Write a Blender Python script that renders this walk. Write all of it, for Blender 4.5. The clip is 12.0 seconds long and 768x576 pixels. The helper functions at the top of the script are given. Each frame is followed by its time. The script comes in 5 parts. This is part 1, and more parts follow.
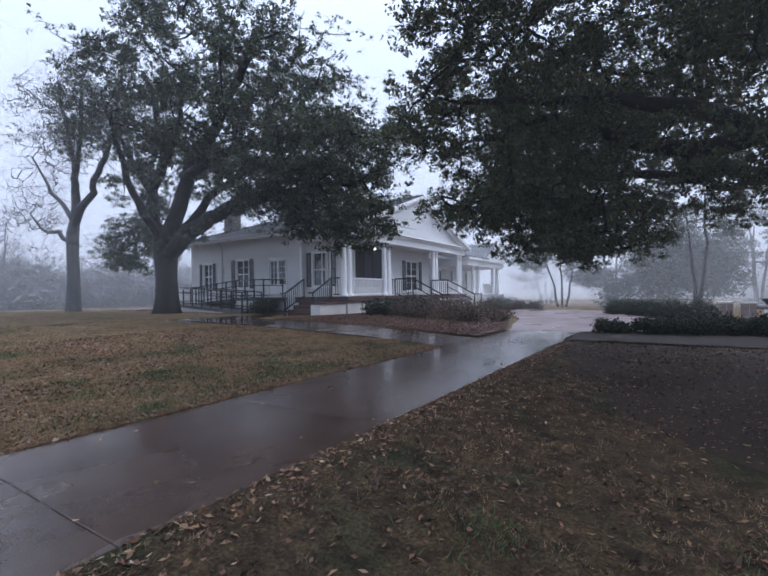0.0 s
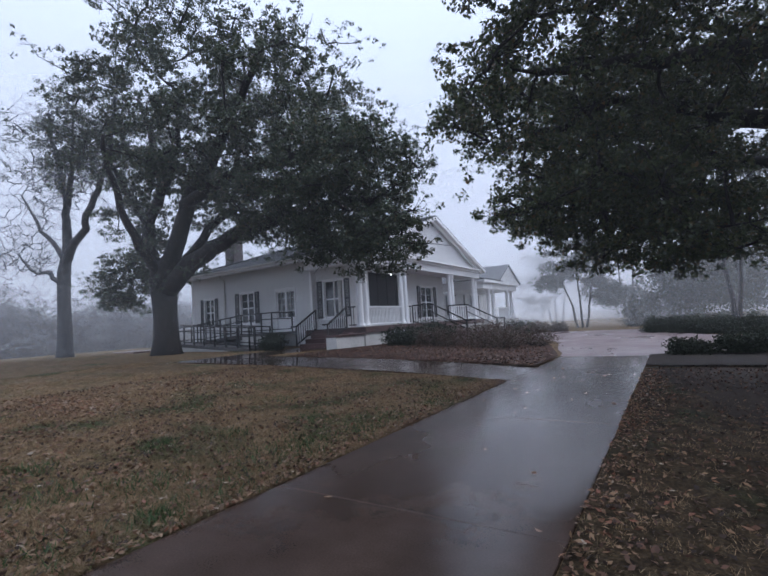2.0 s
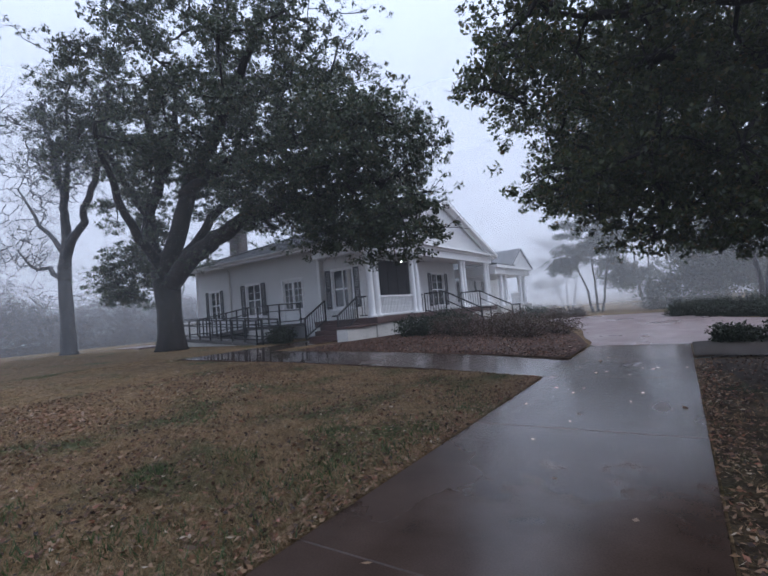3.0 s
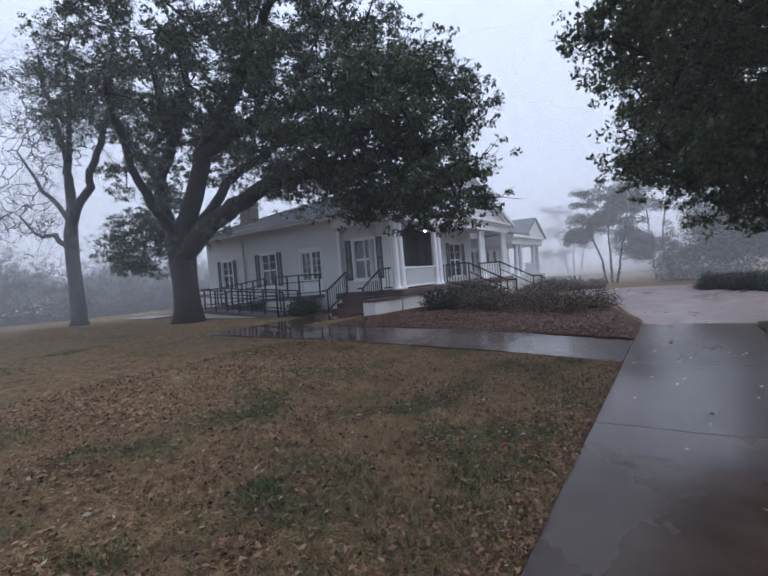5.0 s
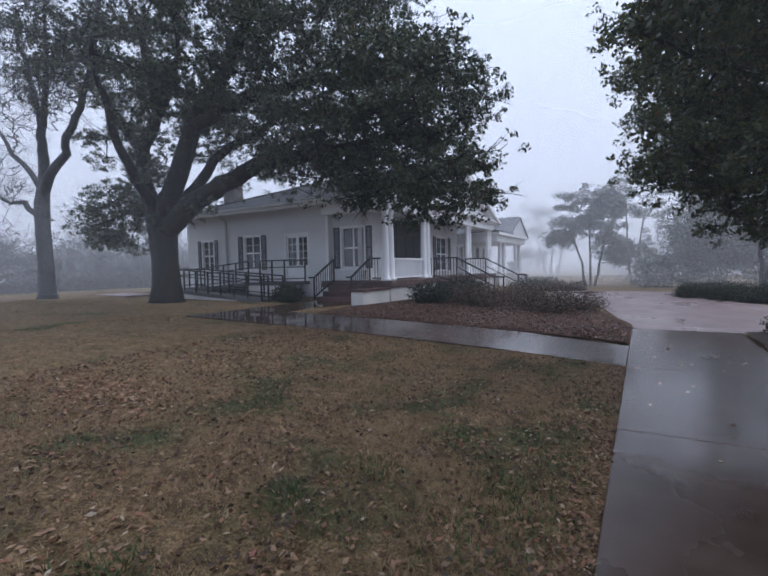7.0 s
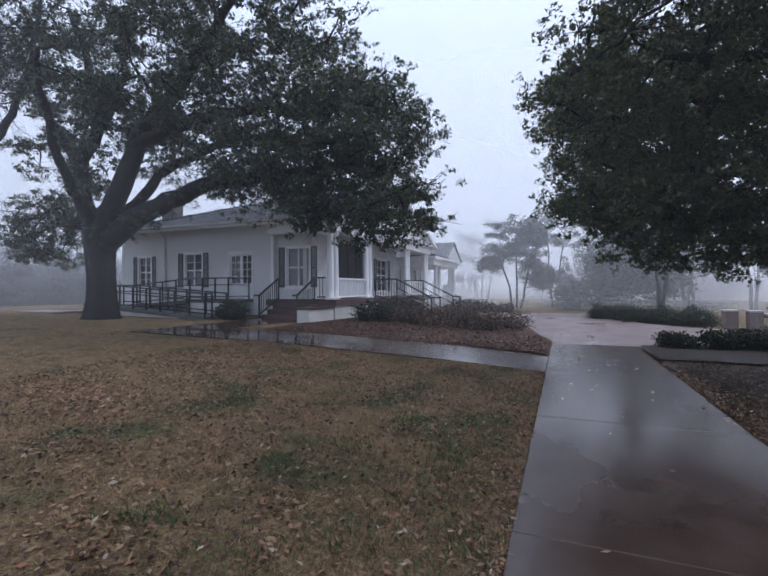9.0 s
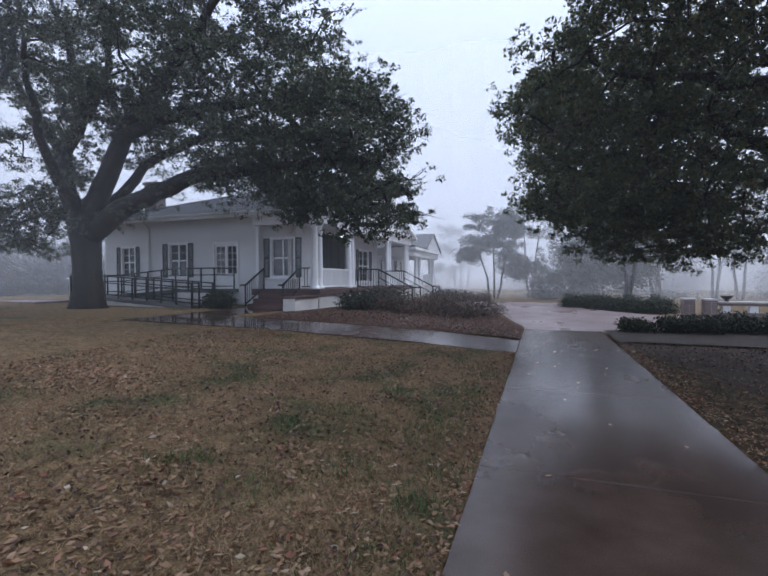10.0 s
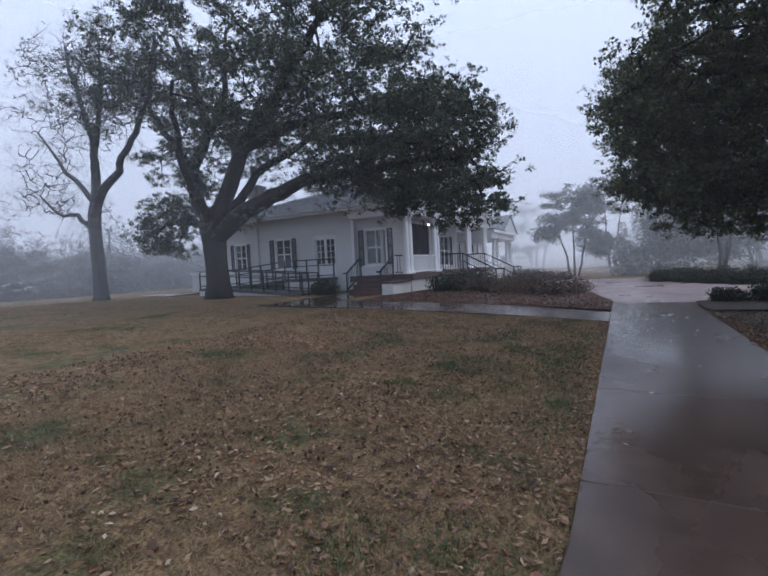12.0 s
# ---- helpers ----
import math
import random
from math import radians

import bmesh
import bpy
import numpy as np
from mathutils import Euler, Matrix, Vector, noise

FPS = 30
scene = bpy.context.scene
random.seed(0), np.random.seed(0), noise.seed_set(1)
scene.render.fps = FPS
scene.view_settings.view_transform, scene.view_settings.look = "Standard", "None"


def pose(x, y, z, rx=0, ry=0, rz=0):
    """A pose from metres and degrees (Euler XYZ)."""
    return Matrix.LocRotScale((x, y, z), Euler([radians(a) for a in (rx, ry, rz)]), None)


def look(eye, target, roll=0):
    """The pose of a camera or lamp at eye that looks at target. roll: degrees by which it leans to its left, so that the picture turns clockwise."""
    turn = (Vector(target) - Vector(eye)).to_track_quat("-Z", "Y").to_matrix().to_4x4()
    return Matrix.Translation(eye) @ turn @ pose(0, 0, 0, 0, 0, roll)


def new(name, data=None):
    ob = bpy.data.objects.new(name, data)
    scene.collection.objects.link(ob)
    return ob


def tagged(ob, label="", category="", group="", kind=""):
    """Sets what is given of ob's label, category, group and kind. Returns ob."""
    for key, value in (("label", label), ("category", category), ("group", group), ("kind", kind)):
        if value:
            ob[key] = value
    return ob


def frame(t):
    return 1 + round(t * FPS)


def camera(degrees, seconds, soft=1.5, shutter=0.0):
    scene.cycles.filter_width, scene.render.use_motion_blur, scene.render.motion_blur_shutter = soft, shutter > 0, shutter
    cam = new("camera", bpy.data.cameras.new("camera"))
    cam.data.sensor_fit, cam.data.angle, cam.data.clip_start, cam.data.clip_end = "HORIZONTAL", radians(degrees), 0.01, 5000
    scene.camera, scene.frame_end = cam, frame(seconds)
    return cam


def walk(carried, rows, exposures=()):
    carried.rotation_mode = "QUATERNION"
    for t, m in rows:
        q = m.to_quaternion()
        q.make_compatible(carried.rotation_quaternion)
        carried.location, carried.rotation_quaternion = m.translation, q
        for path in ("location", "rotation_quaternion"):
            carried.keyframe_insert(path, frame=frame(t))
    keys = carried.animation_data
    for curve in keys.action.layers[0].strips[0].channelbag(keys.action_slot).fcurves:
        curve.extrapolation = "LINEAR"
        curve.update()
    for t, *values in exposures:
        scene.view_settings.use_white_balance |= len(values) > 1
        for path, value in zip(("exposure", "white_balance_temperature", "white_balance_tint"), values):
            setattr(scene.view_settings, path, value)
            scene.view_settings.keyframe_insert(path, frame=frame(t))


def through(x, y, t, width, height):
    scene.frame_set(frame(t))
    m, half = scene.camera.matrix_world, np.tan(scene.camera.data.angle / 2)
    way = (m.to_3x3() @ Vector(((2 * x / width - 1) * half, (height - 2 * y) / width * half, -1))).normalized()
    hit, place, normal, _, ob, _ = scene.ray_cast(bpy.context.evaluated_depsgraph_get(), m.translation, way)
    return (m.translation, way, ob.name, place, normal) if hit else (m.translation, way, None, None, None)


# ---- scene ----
cam = camera(81.6, 12.0, soft=1.75)
PATH = [
    (0, (0.295, 0.441, 1.204), (-0.795, 2.117, 1.231), -0.9),
    (0.5, (-0.123, 0.534, 1.154), (-1.211, 2.209, 1.252), -4.3),
    (1, (-0.587, 0.703, 1.132), (-1.603, 2.421, 1.260), -4.2),
    (1.5, (-1.012, 1.032, 1.148), (-2.083, 2.716, 1.285), -4.4),
    (2, (-1.412, 1.397, 1.193), (-2.487, 3.076, 1.353), -3.6),
    (2.5, (-1.735, 1.790, 1.249), (-2.778, 3.492, 1.376), -3.9),
    (3, (-2.063, 1.978, 1.308), (-3.165, 3.644, 1.414), -4.9),
    (3.5, (-2.431, 1.974, 1.344), (-3.468, 3.682, 1.421), -6.3),
    (3.7, (-2.561, 2.019, 1.347), (-3.637, 3.703, 1.412), -6.7),
    (5.3, (-3.482, 1.861, 1.613), (-4.553, 3.548, 1.542), -3.5),
    (5.5, (-3.566, 1.853, 1.611), (-4.602, 3.561, 1.517), -2.1),
    (6, (-3.718, 1.882, 1.627), (-4.770, 3.579, 1.514), -1.9),
    (6.5, (-3.826, 1.886, 1.617), (-4.867, 3.591, 1.519), -2.6),
    (7, (-3.885, 1.855, 1.604), (-4.891, 3.582, 1.514), -1.2),
    (7.5, (-3.953, 1.734, 1.570), (-4.891, 3.500, 1.525), 1.0),
    (7.7, (-3.957, 1.705, 1.566), (-4.848, 3.495, 1.519), 0.7),
    (9.5, (-3.689, 0.646, 1.501), (-4.400, 2.515, 1.514), -0.0),
    (10, (-3.629, 0.306, 1.491), (-4.293, 2.192, 1.454), -0.2),
    (10.5, (-3.640, -0.096, 1.498), (-4.340, 1.777, 1.451), -0.7),
    (11, (-3.687, -0.601, 1.479), (-4.487, 1.232, 1.473), -1.7),
    (11.5, (-3.745, -1.078, 1.462), (-4.595, 0.731, 1.412), -2.1),
    (12, (-3.817, -1.624, 1.501), (-4.762, 0.136, 1.406), -2.9),
]
walk(cam, [(t, look(eye, target, roll)) for t, eye, target, roll in PATH], [(0.0, 0.76, 5650, 11), (0.5, 0.52, 5620, 11), (1.0, 0.52, 5750, 11), (3.5, 0.58, 5750, 11), (5.5, 0.6, 5850, 11), (7.5, 0.6, 5780, 11), (9.5, 0.63, 5750, 11), (10.5, 0.64, 5750, 11), (11.0, 0.57, 5750, 11), (12.0, 0.5, 5700, 11)])

# ---- world and light ----
world = bpy.data.worlds.new("overcast")
scene.world = world
world.use_nodes = True
wn, wl = world.node_tree.nodes, world.node_tree.links
bg = wn["Background"]
sky = wn.new("ShaderNodeTexSky")
sky.sky_type, sky.sun_disc = "NISHITA", False
sky.sun_elevation, sky.sun_rotation = radians(50), radians(48)
sky.air_density, sky.dust_density, sky.ozone_density = 1.0, 4.0, 2.0
scaled = wn.new("ShaderNodeVectorMath")
scaled.operation = "SCALE"
scaled.inputs["Scale"].default_value = 0.09
cloud = wn.new("ShaderNodeMix")
cloud.data_type = "RGBA"
cloud.inputs[0].default_value = 0.86
cloud.inputs[7].default_value = (0.80, 0.86, 1.0, 1)
wl.new(sky.outputs[0], scaled.inputs[0])
wl.new(scaled.outputs[0], cloud.inputs[6])
wl.new(cloud.outputs[2], bg.inputs[0])
bg.inputs[1].default_value = 0.9
sun = new("sun", bpy.data.lights.new("sun", "SUN"))
sun.data.energy, sun.data.angle, sun.data.color = 0.8, radians(35), (1.0, 0.97, 0.93)
sun.matrix_basis = look((22, 20, 36), (0, 0, 0))


# ---- materials ----
def nodes_of(name):
    m = bpy.data.materials.new(name)
    m.use_nodes = True
    return m, m.node_tree.nodes, m.node_tree.links, m.node_tree.nodes["Principled BSDF"]


def ramp(nodes, stops):
    r = nodes.new("ShaderNodeValToRGB")
    while len(r.color_ramp.elements) < len(stops):
        r.color_ramp.elements.new(0.5)
    for e, (p, c) in zip(r.color_ramp.elements, stops):
        e.position, e.color = p, (*c, 1)
    return r


def noise_tex(nodes, links, scale, detail=4.0, stretch=(1, 1, 1)):
    co, mp, n = nodes.new("ShaderNodeTexCoord"), nodes.new("ShaderNodeMapping"), nodes.new("ShaderNodeTexNoise")
    mp.inputs["Scale"].default_value = stretch
    n.inputs["Scale"].default_value, n.inputs["Detail"].default_value = scale, detail
    links.new(co.outputs["Object"], mp.inputs[0])
    links.new(mp.outputs[0], n.inputs["Vector"])
    return n


def surface(name, dark, light, coarse=1.5, fine=25.0, rough=(0.5, 0.8), bump=0.3, metal=0.0, stretch=(1, 1, 1), spec=0.5):
    """A surface whose colour and gloss vary at a coarse and a fine scale."""
    m, n, l, p = nodes_of(name)
    a, b = noise_tex(n, l, coarse, 5, stretch), noise_tex(n, l, fine, 6, stretch)
    mix = n.new("ShaderNodeMath")
    mix.operation = "MULTIPLY_ADD"
    l.new(a.outputs[0], mix.inputs[0])
    mix.inputs[1].default_value = 0.6
    half = n.new("ShaderNodeMath")
    half.operation = "MULTIPLY"
    half.inputs[1].default_value = 0.4
    l.new(b.outputs[0], half.inputs[0])
    l.new(half.outputs[0], mix.inputs[2])
    r = ramp(n, [(0.3, dark), (0.7, light)])
    l.new(mix.outputs[0], r.inputs[0])
    l.new(r.outputs[0], p.inputs["Base Color"])
    mr = n.new("ShaderNodeMapRange")
    mr.inputs[3].default_value, mr.inputs[4].default_value = rough
    l.new(a.outputs[0], mr.inputs[0])
    l.new(mr.outputs[0], p.inputs["Roughness"])
    bp = n.new("ShaderNodeBump")
    bp.inputs["Strength"].default_value, bp.inputs["Distance"].default_value = bump, 0.02
    l.new(b.outputs[0], bp.inputs["Height"])
    l.new(bp.outputs[0], p.inputs["Normal"])
    p.inputs["Metallic"].default_value = metal
    p.inputs["Specular IOR Level"].default_value = spec
    return m


def leaf_material(name, stops, rough=0.45, patch=None, through=0.25):
    """Leaves or blades: each island takes its own tint; patch tints them again over the ground."""
    m, n, l, p = nodes_of(name)
    geo = n.new("ShaderNodeNewGeometry")
    r = ramp(n, stops)
    l.new(geo.outputs["Random Per Island"], r.inputs[0])
    colour = r.outputs[0]
    if patch:
        big = noise_tex(n, l, 1.1, 5)
        cut = ramp(n, [(0.47, (0, 0, 0)), (0.66, (0.85, 0.85, 0.85))])
        l.new(big.outputs[0], cut.inputs[0])
        mx = n.new("ShaderNodeMix")
        mx.data_type = "RGBA"
        mx.inputs[7].default_value = (*patch, 1)
        l.new(cut.outputs[0], mx.inputs[0])
        l.new(colour, mx.inputs[6])
        colour = mx.outputs[2]
    l.new(colour, p.inputs["Base Color"])
    p.inputs["Roughness"].default_value = rough
    tr, ms, out = n.new("ShaderNodeBsdfTranslucent"), n.new("ShaderNodeMixShader"), n["Material Output"]
    l.new(colour, tr.inputs[0])
    ms.inputs[0].default_value = through
    l.new(p.outputs[0], ms.inputs[1])
    l.new(tr.outputs[0], ms.inputs[2])
    l.new(ms.outputs[0], out.inputs[0])
    return m


def lawn_material(name="lawn", depth=1.0):
    m, n, l, p = nodes_of(name)
    big, mid, fine = noise_tex(n, l, 1.1, 5), noise_tex(n, l, 7.0, 8), noise_tex(n, l, 45, 6)
    soil = ramp(n, [(0.25, (0.05, 0.033, 0.017)), (0.5, (0.16, 0.108, 0.054)), (0.75, (0.30, 0.215, 0.115))])
    green = ramp(n, [(0.3, (0.025, 0.04, 0.014)), (0.7, (0.10, 0.125, 0.045))])
    cut = ramp(n, [(0.54, (0, 0, 0)), (0.68, (0.8, 0.8, 0.8))])
    l.new(fine.outputs[0], soil.inputs[0])
    l.new(fine.outputs[0], green.inputs[0])
    l.new(big.outputs[0], cut.inputs[0])
    a, b = n.new("ShaderNodeMix"), n.new("ShaderNodeMix")
    a.data_type = b.data_type = "RGBA"
    b.blend_type = "MULTIPLY"
    l.new(cut.outputs[0], a.inputs[0])
    l.new(soil.outputs[0], a.inputs[6])
    l.new(green.outputs[0], a.inputs[7])
    # depth below 1 darkens every tone, as the copy under the tree needs
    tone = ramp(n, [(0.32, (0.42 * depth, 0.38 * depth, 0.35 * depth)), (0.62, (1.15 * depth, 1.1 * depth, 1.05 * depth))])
    l.new(mid.outputs[0], tone.inputs[0])
    b.inputs[0].default_value = 1.0
    l.new(a.outputs[2], b.inputs[6])
    l.new(tone.outputs[0], b.inputs[7])
    l.new(b.outputs[2], p.inputs["Base Color"])
    p.inputs["Roughness"].default_value = 0.85
    p.inputs["Specular IOR Level"].default_value = 0.25
    bp = n.new("ShaderNodeBump")
    bp.inputs["Strength"].default_value, bp.inputs["Distance"].default_value = 0.9, 0.04
    l.new(fine.outputs[0], bp.inputs["Height"])
    l.new(bp.outputs[0], p.inputs["Normal"])
    return m


def wet_concrete(name, dark, light, wet=(0.04, 0.42)):
    """Rain-soaked concrete: standing water where the coarse noise runs low, dull damp concrete elsewhere."""
    m, n, l, p = nodes_of(name)
    pool, stain, grit = noise_tex(n, l, 0.55, 5, (1.0, 0.6, 1)), noise_tex(n, l, 2.2, 6), noise_tex(n, l, 90, 4)
    r = ramp(n, [(0.3, dark), (0.7, light)])
    l.new(stain.outputs[0], r.inputs[0])
    speck = ramp(n, [(0.35, (0.8, 0.8, 0.8)), (0.65, (1.1, 1.1, 1.1))])
    l.new(grit.outputs[0], speck.inputs[0])
    mx = n.new("ShaderNodeMix")
    mx.data_type, mx.blend_type = "RGBA", "MULTIPLY"
    mx.inputs[0].default_value = 0.8
    l.new(r.outputs[0], mx.inputs[6])
    l.new(speck.outputs[0], mx.inputs[7])
    l.new(mx.outputs[2], p.inputs["Base Color"])
    cut = n.new("ShaderNodeMapRange")
    cut.inputs[1].default_value, cut.inputs[2].default_value = 0.36, 0.78
    cut.inputs[3].default_value, cut.inputs[4].default_value = wet
    # the near slabs drain a little better
    where, axes, drained, level = n.new("ShaderNodeNewGeometry"), n.new("ShaderNodeSeparateXYZ"), n.new("ShaderNodeMapRange"), n.new("ShaderNodeMath")
    drained.inputs[1].default_value, drained.inputs[2].default_value, drained.inputs[3].default_value, drained.inputs[4].default_value = 4.5, 9.5, 0.11, 0.0
    level.operation = "ADD"
    l.new(where.outputs["Position"], axes.inputs[0])
    l.new(axes.outputs[1], drained.inputs[0])
    l.new(pool.outputs[0], level.inputs[0])
    l.new(drained.outputs[0], level.inputs[1])
    l.new(level.outputs[0], cut.inputs[0])
    l.new(cut.outputs[0], p.inputs["Roughness"])
    p.inputs["IOR"].default_value = 1.45
    p.inputs["Specular IOR Level"].default_value = 0.34
    lift = n.new("ShaderNodeMapRange")
    lift.inputs[1].default_value, lift.inputs[2].default_value = 0.42, 0.62
    lift.inputs[3].default_value, lift.inputs[4].default_value = 0.0, 0.05
    l.new(pool.outputs[0], lift.inputs[0])
    bp = n.new("ShaderNodeBump")
    bp.inputs["Distance"].default_value = 0.006
    l.new(lift.outputs[0], bp.inputs["Strength"])
    l.new(grit.outputs[0], bp.inputs["Height"])
    l.new(bp.outputs[0], p.inputs["Normal"])
    return m


def fog_material(name, density, top, rise):
    """Fog that thins out upwards, and towards the ground below the height rise."""
    m, n, l, p = nodes_of(name)
    a = noise_tex(n, l, 0.05, 3, (1, 1, 0.6))
    mr = n.new("ShaderNodeMapRange")
    mr.inputs[1].default_value, mr.inputs[2].default_value = 0.0, 1.0
    mr.inputs[3].default_value, mr.inputs[4].default_value = density * 0.7, density * 1.25
    l.new(a.outputs[0], mr.inputs[0])
    co, sep, up, low, thin, thick = n.new("ShaderNodeTexCoord"), n.new("ShaderNodeSeparateXYZ"), n.new("ShaderNodeMapRange"), n.new("ShaderNodeMapRange"), n.new("ShaderNodeMath"), n.new("ShaderNodeMath")
    up.inputs[1].default_value, up.inputs[2].default_value, up.inputs[3].default_value, up.inputs[4].default_value = top * 0.12, top, 1.0, 0.0
    low.inputs[1].default_value, low.inputs[2].default_value, low.inputs[3].default_value, low.inputs[4].default_value = 0.0, rise, 0.0, 1.0
    thin.operation = thick.operation = "MULTIPLY"
    l.new(co.outputs["Object"], sep.inputs[0])
    l.new(sep.outputs[2], up.inputs[0])
    l.new(sep.outputs[2], low.inputs[0])
    l.new(up.outputs[0], thin.inputs[0])
    l.new(low.outputs[0], thin.inputs[1])
    l.new(thin.outputs[0], thick.inputs[0])
    l.new(mr.outputs[0], thick.inputs[1])
    d, t, both = n.new("ShaderNodeBsdfDiffuse"), n.new("ShaderNodeBsdfTranslucent"), n.new("ShaderNodeMixShader")
    clear, ms = n.new("ShaderNodeBsdfTransparent"), n.new("ShaderNodeMixShader")
    d.inputs[0].default_value = t.inputs[0].default_value = (0.97, 0.97, 0.98, 1)
    both.inputs[0].default_value = 0.5
    l.new(d.outputs[0], both.inputs[1])
    l.new(t.outputs[0], both.inputs[2])
    l.new(thick.outputs[0], ms.inputs[0])
    l.new(clear.outputs[0], ms.inputs[1])
    l.new(both.outputs[0], ms.inputs[2])
    l.new(ms.outputs[0], n["Material Output"].inputs[0])
    return m


def glass_material():
    m, n, l, p = nodes_of("window_glass")
    p.inputs["Base Color"].default_value = (0.02, 0.022, 0.026, 1)
    p.inputs["Roughness"].default_value = 0.06
    p.inputs["IOR"].default_value = 1.5
    return m


LAWN = lawn_material()
CONCRETE = wet_concrete("wet_concrete", (0.044, 0.028, 0.021), (0.084, 0.056, 0.043), (0.05, 0.34))
PINK = wet_concrete("pink_concrete", (0.17, 0.12, 0.115), (0.26, 0.195, 0.188), (0.25, 0.55))
MULCH = surface("bark_mulch", (0.022, 0.011, 0.008), (0.085, 0.042, 0.031), 1.2, 38, (0.7, 0.95), 1.0, spec=0.2)
SOIL = surface("dark_soil", (0.012, 0.009, 0.008), (0.045, 0.033, 0.026), 1.4, 40, (0.7, 0.95), 0.9, spec=0.2)
SIDING = surface("white_siding", (0.52, 0.52, 0.525), (0.70, 0.70, 0.70), 0.5, 9, (0.4, 0.6), 0.05, stretch=(1, 1, 3))
PAINT = surface("white_paint", (0.70, 0.70, 0.71), (0.84, 0.84, 0.84), 1.1, 30, (0.35, 0.55), 0.06)
FOUND = surface("painted_foundation", (0.36, 0.35, 0.33), (0.60, 0.58, 0.55), 1.3, 22, (0.5, 0.8), 0.25)
SHUTTER = surface("dark_shutter_paint", (0.016, 0.018, 0.022), (0.034, 0.037, 0.044), 2, 30, (0.35, 0.55), 0.08)
IRON = surface("black_railing_paint", (0.009, 0.009, 0.010), (0.024, 0.024, 0.026), 3, 40, (0.3, 0.5), 0.1, metal=0.3)
SHINGLE = surface("grey_shingle", (0.06, 0.062, 0.068), (0.13, 0.132, 0.14), 0.8, 26, (0.6, 0.9), 0.5)
BRICKRED = surface("dark_red_brick", (0.034, 0.015, 0.013), (0.095, 0.045, 0.038), 1.8, 26, (0.45, 0.8), 0.5)
BRICK = surface("pale_brick", (0.15, 0.11, 0.10), (0.27, 0.205, 0.19), 2.5, 30, (0.6, 0.85), 0.4)
DECK = surface("weathered_deck", (0.045, 0.042, 0.042), (0.10, 0.095, 0.092), 1.6, 24, (0.35, 0.7), 0.3)
SCREEN = surface("dark_window_screen", (0.010, 0.010, 0.012), (0.022, 0.022, 0.026), 0.7, 40, (0.6, 0.85), 0.1, spec=0.15)
CURTAIN = surface("grey_curtain", (0.20, 0.20, 0.21), (0.32, 0.32, 0.33), 2, 14, (0.8, 0.95), 0.2, stretch=(6, 6, 0.5))
BARK = surface("wet_oak_bark", (0.006, 0.0055, 0.0055), (0.026, 0.022, 0.020), 2.2, 18, (0.6, 0.9), 1.0, stretch=(1, 1, 0.25), spec=0.3)
PALEBARK = surface("grey_bark", (0.022, 0.023, 0.026), (0.07, 0.07, 0.076), 2.2, 18, (0.7, 0.95), 0.9, stretch=(1, 1, 0.25), spec=0.2)
GLASS = glass_material()
CARWHITE = surface("white_car_paint", (0.70, 0.71, 0.72), (0.80, 0.81, 0.82), 0.6, 8, (0.15, 0.25), 0.0)
RUBBER = surface("black_rubber", (0.01, 0.01, 0.01), (0.025, 0.025, 0.025), 4, 40, (0.7, 0.9), 0.2)
OAKLEAF = leaf_material("oak_leaf", [(0.0, (0.018, 0.026, 0.014)), (0.55, (0.045, 0.062, 0.030)), (0.92, (0.075, 0.092, 0.045)), (1.0, (0.11, 0.085, 0.04))], 0.4, through=0.35)
NEARLEAF = leaf_material("broad_leaf", [(0.0, (0.025, 0.034, 0.014)), (0.6, (0.065, 0.085, 0.034)), (0.9, (0.10, 0.11, 0.042)), (1.0, (0.14, 0.09, 0.036))], 0.3, through=0.5)
FARLEAF = leaf_material("far_leaf", [(0.0, (0.02, 0.028, 0.018)), (1.0, (0.06, 0.07, 0.045))], 0.6)
CRUMB = leaf_material("rotted_leaf", [(0.0, (0.022, 0.012, 0.008)), (0.6, (0.075, 0.038, 0.022)), (1.0, (0.15, 0.07, 0.04))], 0.7, through=0.05)
GREENGRASS = leaf_material("green_grass", [(0.0, (0.03, 0.06, 0.018)), (0.6, (0.055, 0.10, 0.03)), (1.0, (0.09, 0.13, 0.045))], 0.5, through=0.3)
THICKET = leaf_material("thicket_twig", [(0.0, (0.028, 0.028, 0.03)), (1.0, (0.045, 0.044, 0.044))], 1.0, through=0.5)
BUSHLEAF = leaf_material("hedge_leaf", [(0.0, (0.008, 0.014, 0.006)), (0.7, (0.020, 0.031, 0.013)), (1.0, (0.034, 0.042, 0.018))], 0.65)
REDLEAF = leaf_material("reddish_shrub_leaf", [(0.0, (0.035, 0.016, 0.012)), (0.5, (0.075, 0.04, 0.028)), (0.8, (0.05, 0.055, 0.025)), (1.0, (0.24, 0.17, 0.15))], 0.5)
LITTER = leaf_material("fallen_leaf", [(0.0, (0.08, 0.044, 0.022)), (0.35, (0.20, 0.108, 0.054)), (0.65, (0.31, 0.195, 0.105)), (0.84, (0.22, 0.075, 0.042)), (0.95, (0.30, 0.21, 0.13)), (1.0, (0.44, 0.36, 0.27))], 0.5, through=0.1)
GRASS = leaf_material("winter_grass", [(0.0, (0.12, 0.076, 0.038)), (0.5, (0.27, 0.178, 0.093)), (1.0, (0.41, 0.29, 0.16))], 0.6, (0.05, 0.08, 0.028), 0.2)


